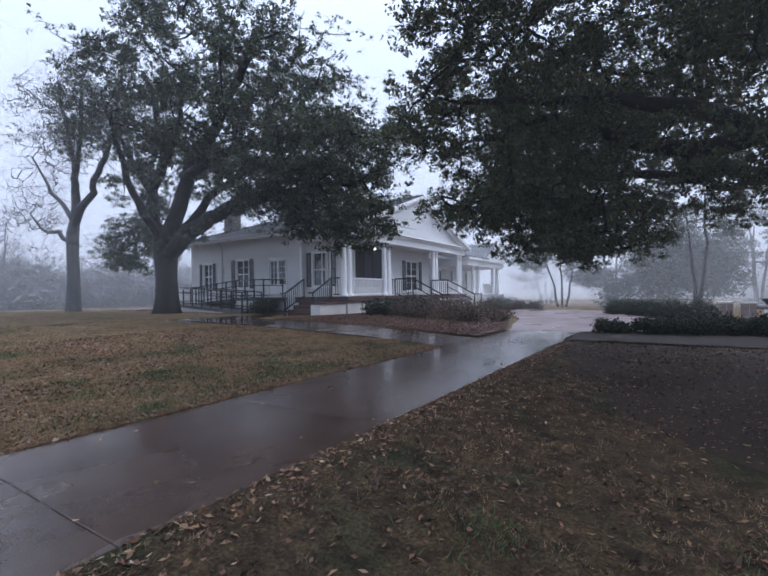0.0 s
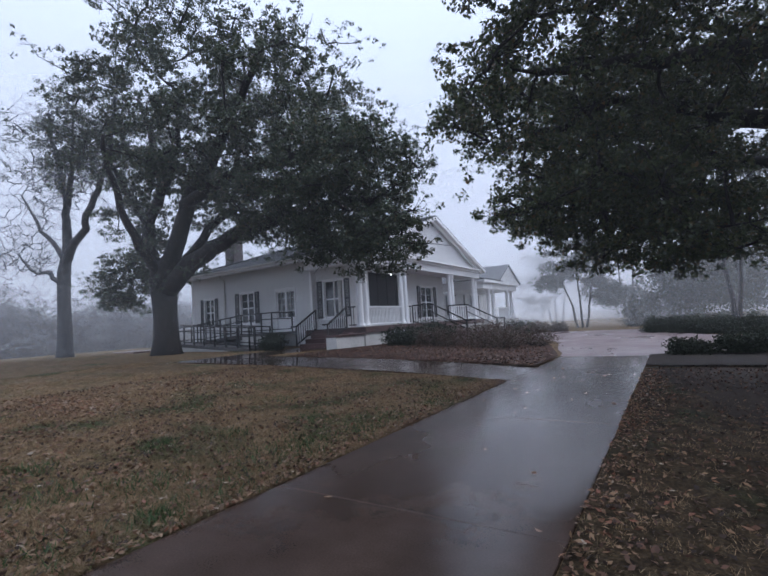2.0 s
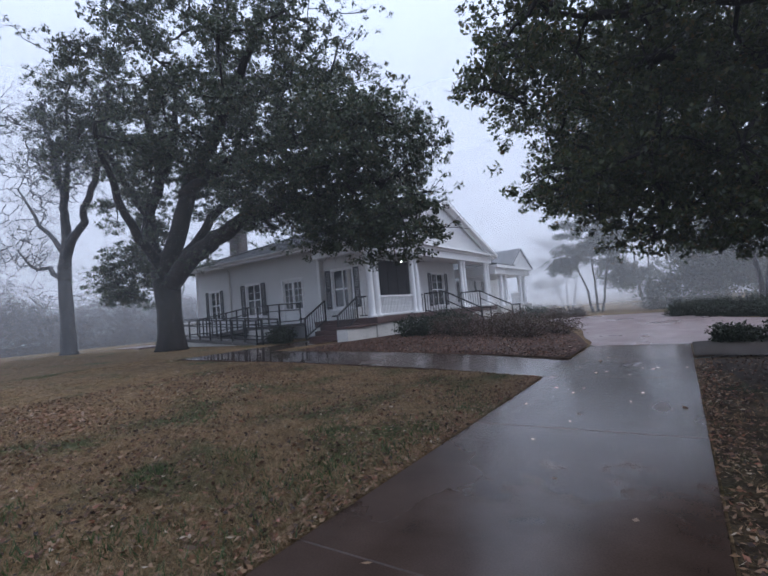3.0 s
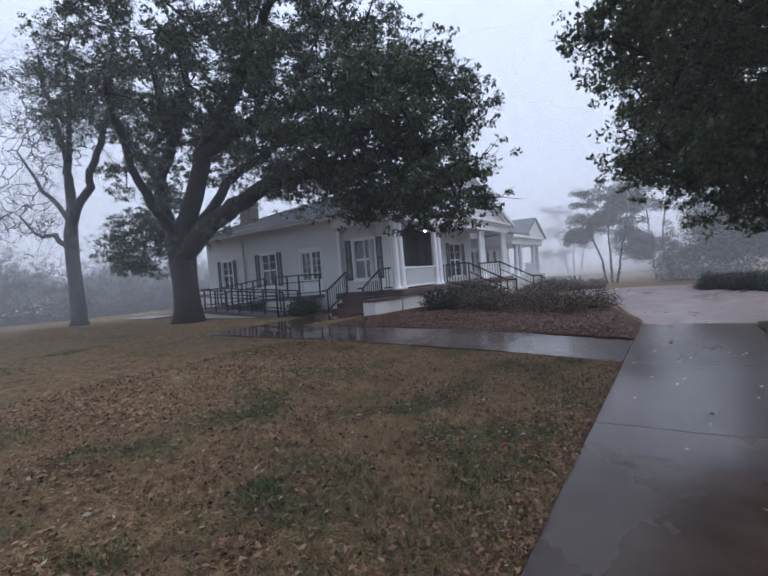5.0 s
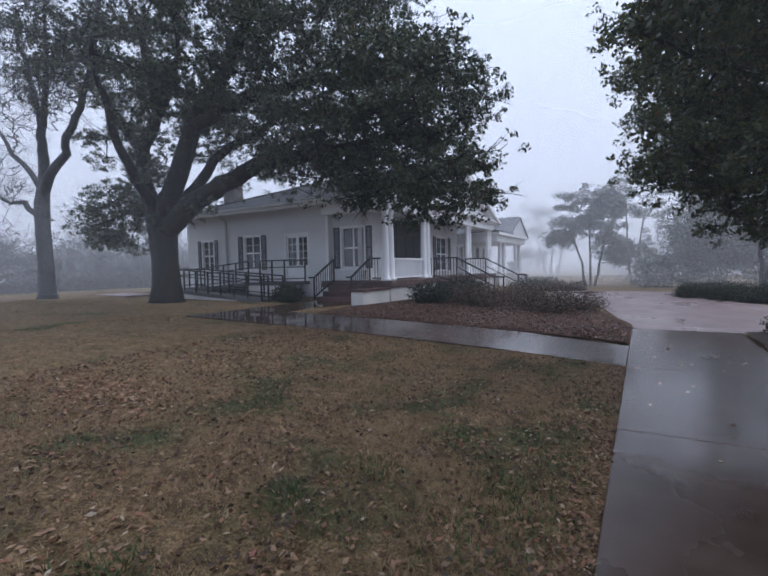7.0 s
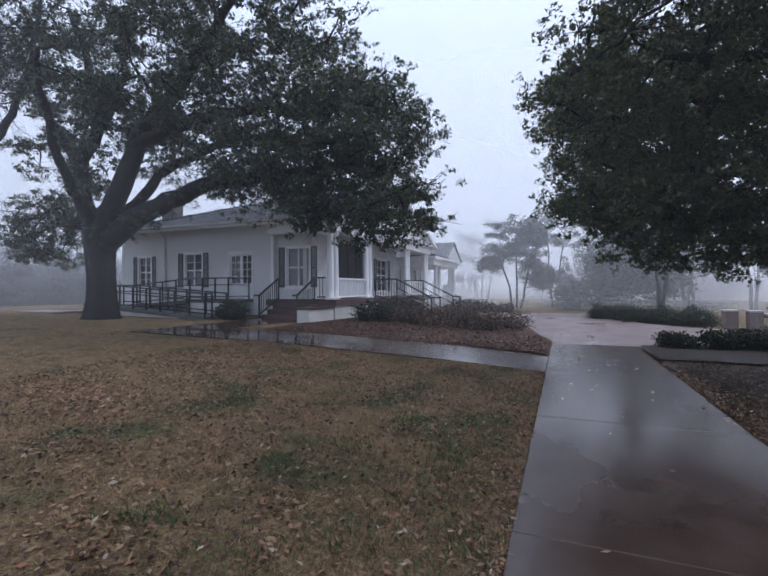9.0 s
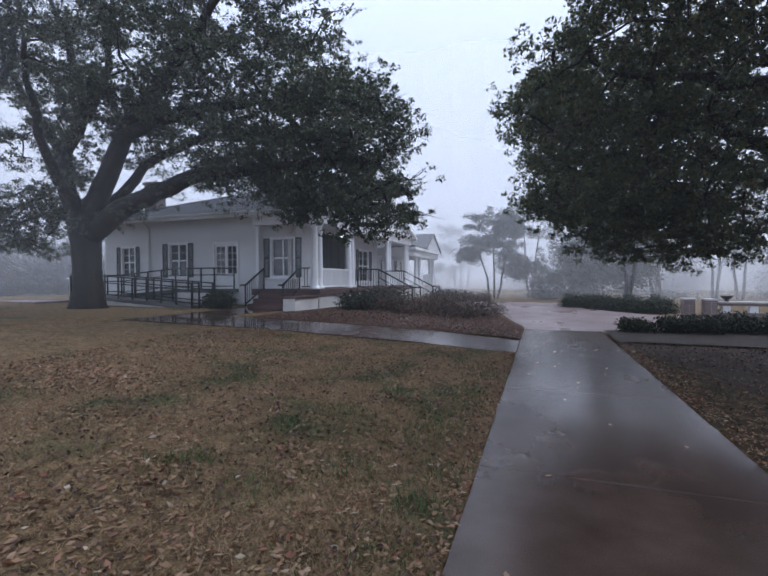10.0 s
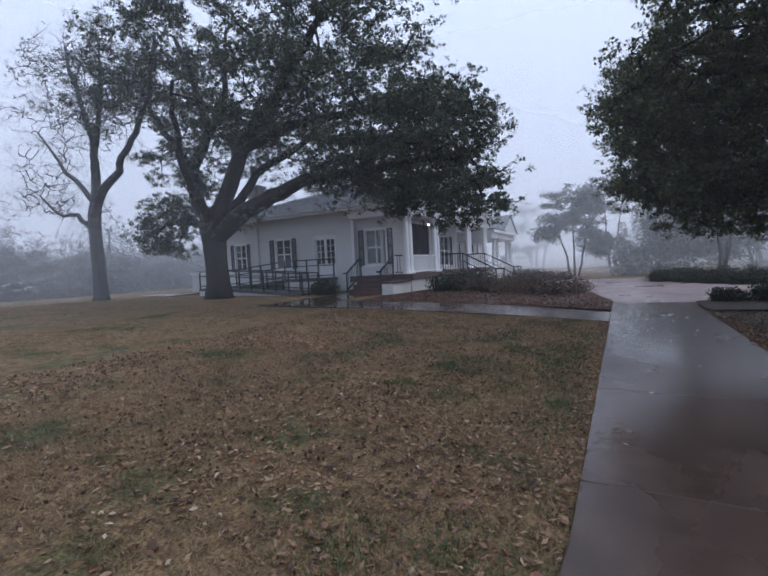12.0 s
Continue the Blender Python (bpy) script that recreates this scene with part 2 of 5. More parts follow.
# ---- helpers ----
class Geo:
    """Collects vertices and faces in world coordinates."""

    def __init__(self):
        self.v, self.f = [], []

    def box(self, x0, y0, z0, x1, y1, z1, chamfer=0.0):
        if chamfer <= 0:
            b = len(self.v)
            self.v += [(x, y, z) for z in (z0, z1) for y in (y0, y1) for x in (x0, x1)]
            self.f += [tuple(b + i for i in q) for q in ((0, 2, 3, 1), (4, 5, 7, 6), (0, 1, 5, 4), (2, 6, 7, 3), (0, 4, 6, 2), (1, 3, 7, 5))]
            return self
        bm = bmesh.new()
        bmesh.ops.create_cube(bm, size=1.0, matrix=Matrix.Translation(((x0 + x1) / 2, (y0 + y1) / 2, (z0 + z1) / 2)) @ Matrix.Diagonal((x1 - x0, y1 - y0, z1 - z0, 1)))
        bmesh.ops.bevel(bm, geom=bm.edges[:], offset=chamfer, segments=2, affect="EDGES", profile=0.5)
        b = len(self.v)
        bm.verts.index_update()
        self.v += [tuple(q.co) for q in bm.verts]
        self.f += [tuple(b + q.index for q in f.verts) for f in bm.faces]
        bm.free()
        return self

    def prism(self, a, b, w, h):
        """A bar of rectangular section from a to b, w wide and h high."""
        a, b = Vector(a), Vector(b)
        d = (b - a).normalized()
        side = d.cross(Vector((0, 0, 1)))
        side = Vector((1, 0, 0)) if side.length < 1e-4 else side.normalized()
        up = side.cross(d).normalized()
        k = len(self.v)
        for p in (a, b):
            self.v += [tuple(p + side * sx * w / 2 + up * sz * h / 2) for sx, sz in ((-1, -1), (1, -1), (1, 1), (-1, 1))]
        self.f += [tuple(k + i for i in q) for q in ((0, 1, 2, 3), (7, 6, 5, 4), (0, 4, 5, 1), (1, 5, 6, 2), (2, 6, 7, 3), (3, 7, 4, 0))]
        return self

    def tube(self, points, radii, sides=8, cap=True):
        pts = [Vector(p) for p in points]
        k, ref = len(self.v), Vector((0.31, 0.17, 0.93))
        for i, p in enumerate(pts):
            d = (pts[min(i + 1, len(pts) - 1)] - pts[max(i - 1, 0)]).normalized()
            u = d.cross(ref)
            u = (d.cross(Vector((1, 0, 0))) if u.length < 0.15 else u).normalized()
            w = d.cross(u)
            for s in range(sides):
                t = 2 * math.pi * s / sides
                self.v.append(tuple(p + (u * math.cos(t) + w * math.sin(t)) * radii[i]))
        for i in range(len(pts) - 1):
            for s in range(sides):
                a, b = k + i * sides + s, k + i * sides + (s + 1) % sides
                self.f.append((a, b, b + sides, a + sides))
        if cap:
            self.f.append(tuple(k + s for s in reversed(range(sides))))
            self.f.append(tuple(k + (len(pts) - 1) * sides + s for s in range(sides)))
        return self

    def lathe(self, x, y, profile, sides=20):
        """A turned shape round the vertical through x, y, from rows of radius and height."""
        k = len(self.v)
        for r, z in profile:
            self.v += [(x + r * math.cos(2 * math.pi * s / sides), y + r * math.sin(2 * math.pi * s / sides), z) for s in range(sides)]
        for i in range(len(profile) - 1):
            for s in range(sides):
                a, b = k + i * sides + s, k + i * sides + (s + 1) % sides
                self.f.append((a, b, b + sides, a + sides))
        self.f.append(tuple(k + s for s in reversed(range(sides))))
        self.f.append(tuple(k + (len(profile) - 1) * sides + s for s in range(sides)))
        return self

    def poly(self, *pts):
        k = len(self.v)
        self.v += [tuple(p) for p in pts]
        self.f.append(tuple(range(k, k + len(pts))))
        return self

    def slab(self, pts, thick):
        """A flat polygon given an even thickness downwards."""
        k, n = len(self.v), len(pts)
        self.v += [tuple(p) for p in pts] + [(p[0], p[1], p[2] - thick) for p in pts]
        self.f.append(tuple(range(k, k + n)))
        self.f.append(tuple(reversed(range(k + n, k + 2 * n))))
        for i in range(n):
            j = (i + 1) % n
            self.f.append((k + i, k + n + i, k + n + j, k + j))
        return self

    def turned(self, m):
        self.v = [tuple(m @ Vector(p)) for p in self.v]
        return self


def mesh_object(name, geo, material, base=(0, 0, 0), smooth=False):
    me = bpy.data.meshes.new(name)
    bx, by, bz = base
    me.from_pydata([(x - bx, y - by, z - bz) for x, y, z in geo.v], [], geo.f)
    me.materials.append(material)
    if smooth:
        me.polygons.foreach_set("use_smooth", [True] * len(me.polygons))
    me.update()
    return new(name, me)


def thing(name, base, label, category, group="", kind=""):
    ob = new(name)
    ob.location, ob.empty_display_size = base, 0.2
    ob["base_at"] = base
    return tagged(ob, label, category, group, kind)


def part(name, geo, material, parent, label="", smooth=False):
    top = parent
    while top.parent:
        top = top.parent
    ob = mesh_object(name, geo, material, tuple(top.get("base_at", (0, 0, 0))), smooth)
    ob.parent = parent
    return tagged(ob, label)


def structure(name, geo, material, label, category, smooth=False):
    return tagged(mesh_object(name, geo, material, smooth=smooth), label, category, kind="structure")


def smoothstep(a, b, x):
    t = min(1.0, max(0.0, (x - a) / (b - a)))
    return t * t * (3 - 2 * t)


def raw_mesh(name, verts, faces_per, count, material, smooth=False):
    """A mesh of many separate quads or triangles from an array of corners."""
    me = bpy.data.meshes.new(name)
    me.vertices.add(len(verts))
    me.vertices.foreach_set("co", verts.astype(np.float32).ravel())
    me.loops.add(count * faces_per)
    me.loops.foreach_set("vertex_index", np.arange(count * faces_per, dtype=np.int32))
    me.polygons.add(count)
    me.polygons.foreach_set("loop_start", np.arange(0, count * faces_per, faces_per, dtype=np.int32))
    me.update(calc_edges=True)
    me.materials.append(material)
    return me


def unit(v):
    return v / np.maximum(np.linalg.norm(v, axis=1, keepdims=True), 1e-9)


def leaf_quads(centres, size, rng, flat=0.0, aspect=0.5, hang=0.3):
    """Kite-shaped leaves at the centres: (n * 4, 3) corners."""
    n = len(centres)
    d = unit(rng.normal(size=(n, 3)) * [1, 1, 1 - flat] - [0, 0, hang * (1 - flat)])
    s = unit(np.cross(d, unit(rng.normal(size=(n, 3)) * [1 - flat, 1 - flat, 1])))
    ln = size * rng.uniform(0.65, 1.3, (n, 1))
    w = ln * aspect * rng.uniform(0.7, 1.15, (n, 1))
    fold = np.cross(d, s) * ln * rng.uniform(-0.14, 0.14, (n, 1))
    q = np.stack([centres - d * ln / 2, centres - d * ln * 0.05 + s * w / 2 + fold, centres + d * ln / 2, centres - d * ln * 0.05 - s * w / 2 + fold], 1)
    return q.reshape(-1, 3)


# ---- ground ----
WALK_L, WALK_R = -4.1, -1.98


def bend(y):
    """How far the walk swings aside towards its near end."""
    return -max(0.0, 0.9 - y) ** 2 / 7.0


def ground_z(x, y):
    left = 0.55 * (1 - math.exp(-max(0.0, WALK_L - x) / 9.0)) * (1 - 0.72 * smoothstep(15.0, 22.0, y) * smoothstep(-13.0, -10.5, x))
    right = -0.24 * smoothstep(-2.05, 0.6, x) * (1 - smoothstep(5.0, 10.0, y)) - 0.14 * smoothstep(0.0, 6.0, x) * (1 - smoothstep(9.0, 14.0, y))
    far = -0.9 * smoothstep(30, 70, y) - 0.5 * smoothstep(-30, -60, x)
    lump = 0.03 * noise.noise(Vector((x * 0.35, y * 0.35, 0.0))) * smoothstep(0.3, 2.0, min(abs(x - WALK_L), abs(x - WALK_R)))
    dip = -0.05 if WALK_L + bend(y) < x < WALK_R + bend(y) and y < 14.3 else 0.0
    return left + right + far + lump + dip


def axis_steps(lo, hi, centre_lo, centre_hi, fine):
    out, v, s = [], centre_lo, fine
    while v > lo:
        s *= 1.22
        v -= s
        out.append(v)
    out.reverse()
    out += list(np.arange(centre_lo, centre_hi, fine))
    v, s = centre_hi, fine
    while v < hi:
        out.append(v)
        s *= 1.22
        v += s
    return out + [hi]


xs, ys = axis_steps(-900, 900, -16, 5, 0.3), axis_steps(-900, 900, -4, 15, 0.3)
g = Geo()
g.v = [(x, y, ground_z(x, y)) for y in ys for x in xs]
nx = len(xs)
g.f = [(j * nx + i, j * nx + i + 1, (j + 1) * nx + i + 1, (j + 1) * nx + i) for j in range(len(ys) - 1) for i in range(nx - 1)]
structure("ground", g, LAWN, "brown winter lawn with green patches, rain-soaked", "lawn", True)


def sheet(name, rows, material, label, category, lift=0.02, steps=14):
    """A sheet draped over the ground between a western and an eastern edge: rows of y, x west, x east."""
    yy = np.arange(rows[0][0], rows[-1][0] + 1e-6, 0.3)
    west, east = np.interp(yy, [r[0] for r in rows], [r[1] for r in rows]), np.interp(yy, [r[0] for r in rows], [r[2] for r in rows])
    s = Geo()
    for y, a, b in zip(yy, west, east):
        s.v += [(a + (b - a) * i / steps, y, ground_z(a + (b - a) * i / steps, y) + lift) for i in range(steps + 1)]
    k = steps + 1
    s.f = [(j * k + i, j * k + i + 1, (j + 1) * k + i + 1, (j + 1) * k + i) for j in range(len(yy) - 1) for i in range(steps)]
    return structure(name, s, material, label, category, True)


sheet("road", [(14.26, -4.1, -2.05), (14.5, -4.1, -1.2), (14.9, -4.15, 0.8), (15.4, -4.3, 3.5), (16.0, -4.5, 12), (17.0, -4.7, 34), (18.6, -5.0, 34), (19.4, -5.2, 5.5), (20.6, -5.6, 0.7), (22.5, -6.4, -0.6), (26.0, -8.3, -2.0), (29.0, -8.0, -2.3), (30.0, -4.3, -2.4)], PINK, "damp pinkish concrete drive in front of the house", "driveway", 0.03)
sheet("mulch_bed", [(11.78, -11.9, -4.12), (14.2, -12.2, -4.12), (16, -12.25, -4.6), (19, -12.25, -5.5), (22, -12.25, -6.6), (25.5, -12.25, -8.6)], MULCH, "brown bark mulch bed along the porch", "flower bed", 0.035)
sheet("soil_bed", [(11.7, -1.96, 0.6), (12.2, -1.96, 6.5), (13.3, -1.96, 12), (14.2, -1.96, 12), (14.6, -0.6, 12), (15.0, 1.6, 12), (15.6, 4.0, 12)], SOIL, "dark wet soil bed under the low bushes", "flower bed", 0.05, 44)
# thin turf and leaf mould beside the walk, darkened for the tree's shade
sheet("shaded_turf", [(y, WALK_R + bend(y) + 0.015, 7.5) for y in (-4.0, -3.0, -2.0, -1.0, -0.5, 0.0, 0.6, 1.2, 3.0, 6.0, 9.0, 11.7)], lawn_material("shaded_turf", 0.38), "thin wet turf and leaf mould, coloured darker for the shade of the tree", "bare earth", 0.006, 30)
# bare earth under the low branches, with their shade put into its colour
sheet("shaded_earth", [(4.6, 1.6, 3.0), (5.0, 0.7, 4.2), (5.6, 0.25, 5.4), (6.2, -0.35, 6.2), (6.8, -0.5, 7.0), (7.6, -1.05, 7.4), (8.4, -1.15, 7.8), (9.2, -1.5, 8), (10.0, -1.55, 8), (10.8, -1.9, 8), (11.7, -1.95, 8)], surface("shaded_wet_earth", (0.016, 0.011, 0.008), (0.055, 0.037, 0.026), 1.1, 34, (0.75, 0.95), 1.0, spec=0.2), "bare wet earth and leaf mould, its colour deepened for the crown shade", "bare earth", 0.012)
# pale edging of the soil bed
g = Geo()
edge = [(-2.0 + 0.35 * i, 11.72 + 0.55 * math.sin(min(1.0, i / 9.0) * 1.5) * 0.9 + 0.012 * i) for i in range(22)]
for (xa, ya), (xb, yb) in zip(edge, edge[1:]):
    g.prism((xa, ya, ground_z(xa, ya) + 0.03), (xb + 0.004, yb, ground_z(xb, yb) + 0.012), 0.04, 0.025)
structure("edging", g, surface("pale_edging", (0.16, 0.15, 0.14), (0.30, 0.28, 0.26), 2, 30, (0.6, 0.9), 0.2), "thin pale concrete edging of the bed", "edging")

# the main walk, slab by slab
walkway = tagged(new("pavement"), "rain-soaked concrete walk with tooled joints", "pavement", kind="structure")
cuts = [-9.0, -6.2, -3.6, -1.1, 1.55, 3.9, 6.65, 9.66, 11.95, 14.25]
for y0, y1 in zip(cuts, cuts[1:]):
    g, n = Geo(), 8 if y0 < 3 else 2
    rows = [y0 + 0.003 + (y1 - y0 - 0.006) * i / n for i in range(n + 1)]
    top = [(WALK_L + bend(y), y) for y in rows] + [(WALK_R + bend(y), y) for y in reversed(rows)]
    inset = 0.005
    rim = [(x + (inset if i <= n else -inset), y + (inset if i in (0, 2 * n + 1) else -inset if i in (n, n + 1) else 0), 0.0) for i, (x, y) in enumerate(top)]
    k, m = 0, len(top)
    g.v = rim + [(x, y, -0.007) for x, y in top] + [(x, y, -0.14) for x, y in top]
    for i in range(n):
        g.f.append((i, 2 * n + 1 - i, 2 * n - i, i + 1))
    for lo, hi in ((0, m), (m, 2 * m)):
        g.f += [(lo + i, lo + (i + 1) % m, hi + (i + 1) % m, hi + i) for i in range(m)]
    part("slab", g, CONCRETE, walkway)
# the side path to the steps, slab by slab, rising with the lawn
side_path = tagged(new("pavement"), "wet concrete side path leading to the porch steps", "pavement", kind="structure")
stops = [-4.096, -6.1, -8.1, -10.1, -12.1, -12.9, -14.7]
for xa, xb in zip(stops, stops[1:]):
    za, zb, g = ground_z(xa, 10.8) + 0.03, ground_z(xb, 10.8) + 0.03, Geo()
    za = 0.002 if xa > -4.2 else za
    ya, yb = (9.62, 11.75) if xa > -12.8 else (9.62, 15.25)
    g.slab([(xa - 0.012, ya, za), (xa - 0.012, yb, za), (xb, yb, zb), (xb, ya, zb)], 0.12)
    part("slab", g, CONCRETE, side_path)
# far pavement strips
g = Geo()
g.slab([(-60, 20.5, 0.15), (-60, 21.6, 0.15), (-24.5, 15.2, 0.56), (-24.5, 13.6, 0.56)], 0.25)
structure("far_path", g, PINK, "pale concrete path behind the oak", "path")

# ---- the house ----
FLOOR, BEAM, EAVE, RIDGE_Y, RIDGE_Z = 1.12, 3.83, 4.42, 23.25, 6.85
SIDE_Y, RECESS_Y, FRONT_X, COL_X, BACK_X, NORTH_Y = 16.85, 17.12, -14.3, -12.3, -24.35, 27.75
house = thing("house", (-18, 23, 0.4), "white clapboard house with a columned front porch and dark shutters", "house")


def clad_wall(name, length, z0, z1, openings, place, parent, label="", thick=0.22, lap=0.125):
    """A wall with its outer face at local y = 0 looking to -y: a core with real openings, and lapped boards on it."""
    core, boards = Geo(), Geo()
    us = sorted({0.0, length, *(o[0] for o in openings), *(o[1] for o in openings)})
    for a, b in zip(us, us[1:]):
        holes = sorted((o[2], o[3]) for o in openings if o[0] < (a + b) / 2 < o[1])
        lo = z0
        for h0, h1 in [*holes, (z1, z1)]:
            if h0 - lo > 0.01:
                core.box(a, 0.02, lo, b, thick, h0)
            lo = h1
    z = z0
    while z < z1 - 0.01:
        top = min(z + lap, z1)
        spans, mid = [(0.0, length)], (z + top) / 2
        for o in openings:
            if o[2] - 0.02 < mid < o[3] + 0.02:
                spans = [s for a, b in spans for s in ((a, min(b, o[0])), (max(a, o[1]), b)) if s[1] - s[0] > 0.02]
        for a, b in spans:
            k = len(boards.v)
            boards.v += [(a, -0.02, z), (b, -0.02, z), (b, 0.006, top), (a, 0.006, top), (a, 0.018, z), (b, 0.018, z)]
            boards.f += [(k, k + 1, k + 2, k + 3), (k + 4, k + 5, k + 1, k)]
        z += lap
    w = part(name, core.turned(place), FOUND, parent, label)
    part("siding", boards.turned(place), SIDING, w, "white lapped boards")
    return w


def window(u0, u1, v0, v1, place, parent, cols=2, rows=2, shutters=0.32, curtain=False, sill=True, name="window"):
    """A sash window in the opening: frame, bars, panes set back, and a shutter on either side."""
    fr = Geo()
    for a, b, c, d in ((u0 - 0.09, v0, u0, v1), (u1, v0, u1 + 0.09, v1), (u0 - 0.09, v1, u1 + 0.09, v1 + 0.11), (u0 - 0.09, v0 - 0.09, u1 + 0.09, v0)):
        fr.box(a, -0.035, b, c, 0.10, d)
    w = part(name, fr.turned(place), PAINT, parent)
    bars = Geo()
    for i in range(cols + 1):
        x, h = u0 + (u1 - u0) * i / cols, 0.04 if i in (0, cols) else 0.034
        bars.box(x - h, 0.035, v0, x + h, 0.075, v1)
    for j in range(1, 2 * rows):
        zz, h = v0 + (v1 - v0) * j / (2 * rows), 0.03 if j == rows else 0.008
        bars.box(u0 + 0.05, 0.04, zz - h, u1 - 0.05, 0.07, zz + h)
    part("bars", bars.turned(place), PAINT, w)
    part("pane", Geo().box(u0, 0.085, v0, u1, 0.095, v1).turned(place), GLASS, w)
    if curtain:
        part("curtain", Geo().box(u0 + 0.02, 0.098, v0 + (v1 - v0) * 0.42, u1 - 0.02, 0.11, v1).turned(place), CURTAIN, w)
    if sill:
        part("sill", Geo().box(u0 - 0.13, -0.09, v0 - 0.13, u1 + 0.13, 0.0, v0 - 0.085, 0.008).turned(place), PAINT, w)
    for a in ((u0 - 0.11 - shutters, u1 + 0.11) if shutters else ()):
        s = Geo()
        s.box(a, -0.06, v0 - 0.05, a + 0.05, -0.02, v1 + 0.06).box(a + shutters - 0.05, -0.06, v0 - 0.05, a + shutters, -0.02, v1 + 0.06)
        for zz in (v0 - 0.05, (v0 + v1) / 2 - 0.04, v1 - 0.03):
            s.box(a + 0.05, -0.058, zz, a + shutters - 0.05, -0.022, zz + 0.09)
        n = int((v1 - v0) / 0.07)
        for i in range(n):
            zz = v0 + 0.03 + (v1 - v0 - 0.06) * i / n
            s.prism((a + 0.05, -0.038, zz + 0.02), (a + shutters - 0.05, -0.038, zz + 0.02), 0.012, 0.055)
        part("shutter", s.turned(place), SHUTTER, w, "dark louvred shutter")
    return w


at_side = Matrix.Translation((BACK_X, SIDE_Y, 0))
side_len = -15.27 - BACK_X
u = lambda x: x - BACK_X
openings = [(u(-23.2), u(-22.4), 1.68, 3.08), (u(-20.2), u(-19.2), 1.68, 3.16), (u(-17.6), u(-16.38), FLOOR, 3.12)]
clad_wall("wall", side_len, 0.45, EAVE, openings, at_side, house, "white clapboard side wall")
window(*openings[0], at_side, house, 2, 2, 0.22)
window(*openings[1], at_side, house, 2, 2, 0.29)
# double door onto the ramp landing
o = openings[2]
fr = Geo()
for a, b, c, d in ((o[0] - 0.08, o[2], o[0], o[3]), (o[1], o[2], o[1] + 0.08, o[3]), (o[0] - 0.08, o[3], o[1] + 0.08, o[3] + 0.1)):
    fr.box(a, -0.03, b, c, 0.1, d)
door = part("door", fr.turned(at_side), PAINT, house, "white half-glazed double door")
for a, b in ((o[0], (o[0] + o[1]) / 2 - 0.004), ((o[0] + o[1]) / 2 + 0.004, o[1])):
    leaf = Geo().box(a, 0.03, o[2], b, 0.08, o[2] + 0.68).box(a, 0.03, o[3] - 0.1, b, 0.08, o[3]).box(a, 0.03, o[2] + 0.68, a + 0.06, 0.08, o[3] - 0.1).box(b - 0.06, 0.03, o[2] + 0.68, b, 0.08, o[3] - 0.1)
    for j in range(1, 4):
        zz = o[2] + 0.68 + (o[3] - 0.1 - o[2] - 0.68) * j / 4
        leaf.box(a + 0.06, 0.035, zz - 0.01, b - 0.06, 0.075, zz + 0.01)
    leaf.box((a + b) / 2 - 0.009, 0.035, o[2] + 0.68, (a + b) / 2 + 0.009, 0.075, o[3] - 0.1)
    part("leaf", leaf.turned(at_side), PAINT, door)
    part("pane", Geo().box(a + 0.05, 0.085, o[2] + 0.6, b - 0.05, 0.095, o[3] - 0.05).turned(at_side), GLASS, door)
part("handle", Geo().tube([((o[0] + o[1]) / 2 - 0.1, -0.03, 2.08), ((o[0] + o[1]) / 2 - 0.1, -0.03, 2.22)], [0.018, 0.018], 8).turned(at_side), IRON, door, "dark door handle")

# recessed wall beside the porch steps, and the porch's front wall
at_recess = Matrix.Translation((-15.27, RECESS_Y, 0))
hole = (0.52, 1.60, 1.66, 3.26)
clad_wall("wall", FRONT_X + 15.27 + 0.55, 0.45, BEAM + 0.1, [hole], at_recess, house, "white wall under the porch roof")
window(*hole, at_recess, house, 2, 1, 0.29, True)
FX = -13.75
at_front = Matrix.Translation((FX, RECESS_Y, 0)) @ Matrix.Rotation(radians(90), 4, "Z")
v = lambda y: y - RECESS_Y
front_holes = [(v(19.25), v(22.75), 1.6, 3.78), (v(24.6), v(26.1), 1.45, 3.2)]
clad_wall("wall", v(27.55), 0.45, BEAM + 0.1, front_holes, at_front, house, "white front wall behind the columns")
o = front_holes[0]
w = part("window", Geo().box(o[0] - 0.08, -0.03, o[2] - 0.08, o[0], 0.1, o[3] + 0.08).box(o[1], -0.03, o[2] - 0.08, o[1] + 0.08, 0.1, o[3] + 0.08).box(o[0], -0.03, o[3], o[1], 0.1, o[3] + 0.08).box(o[0], -0.03, o[2] - 0.08, o[1], 0.1, o[2]).turned(at_front), PAINT, house, "large screened window")
mesh = Geo().box(o[0], 0.05, o[2], o[1], 0.06, o[3])
for i in range(1, 4):
    mesh.box(o[0] + (o[1] - o[0]) * i / 4 - 0.02, 0.03, o[2], o[0] + (o[1] - o[0]) * i / 4 + 0.02, 0.05, o[3])
part("screen", mesh.turned(at_front), SCREEN, w, "dark insect screen")
window(*front_holes[1], at_front, house, 2, 2, 0.36)
# north and back walls close the house
part("wall", Geo().box(BACK_X, NORTH_Y - 0.2, 0.3, FX, NORTH_Y, EAVE).box(BACK_X, SIDE_Y + 0.22, 0.3, BACK_X + 0.2, NORTH_Y - 0.2, EAVE), SIDING, house)
part("floor_boards", Geo().box(BACK_X + 0.2, RECESS_Y + 0.2, 0.9, FX - 0.2, NORTH_Y - 0.2, 1.1), DECK, house)
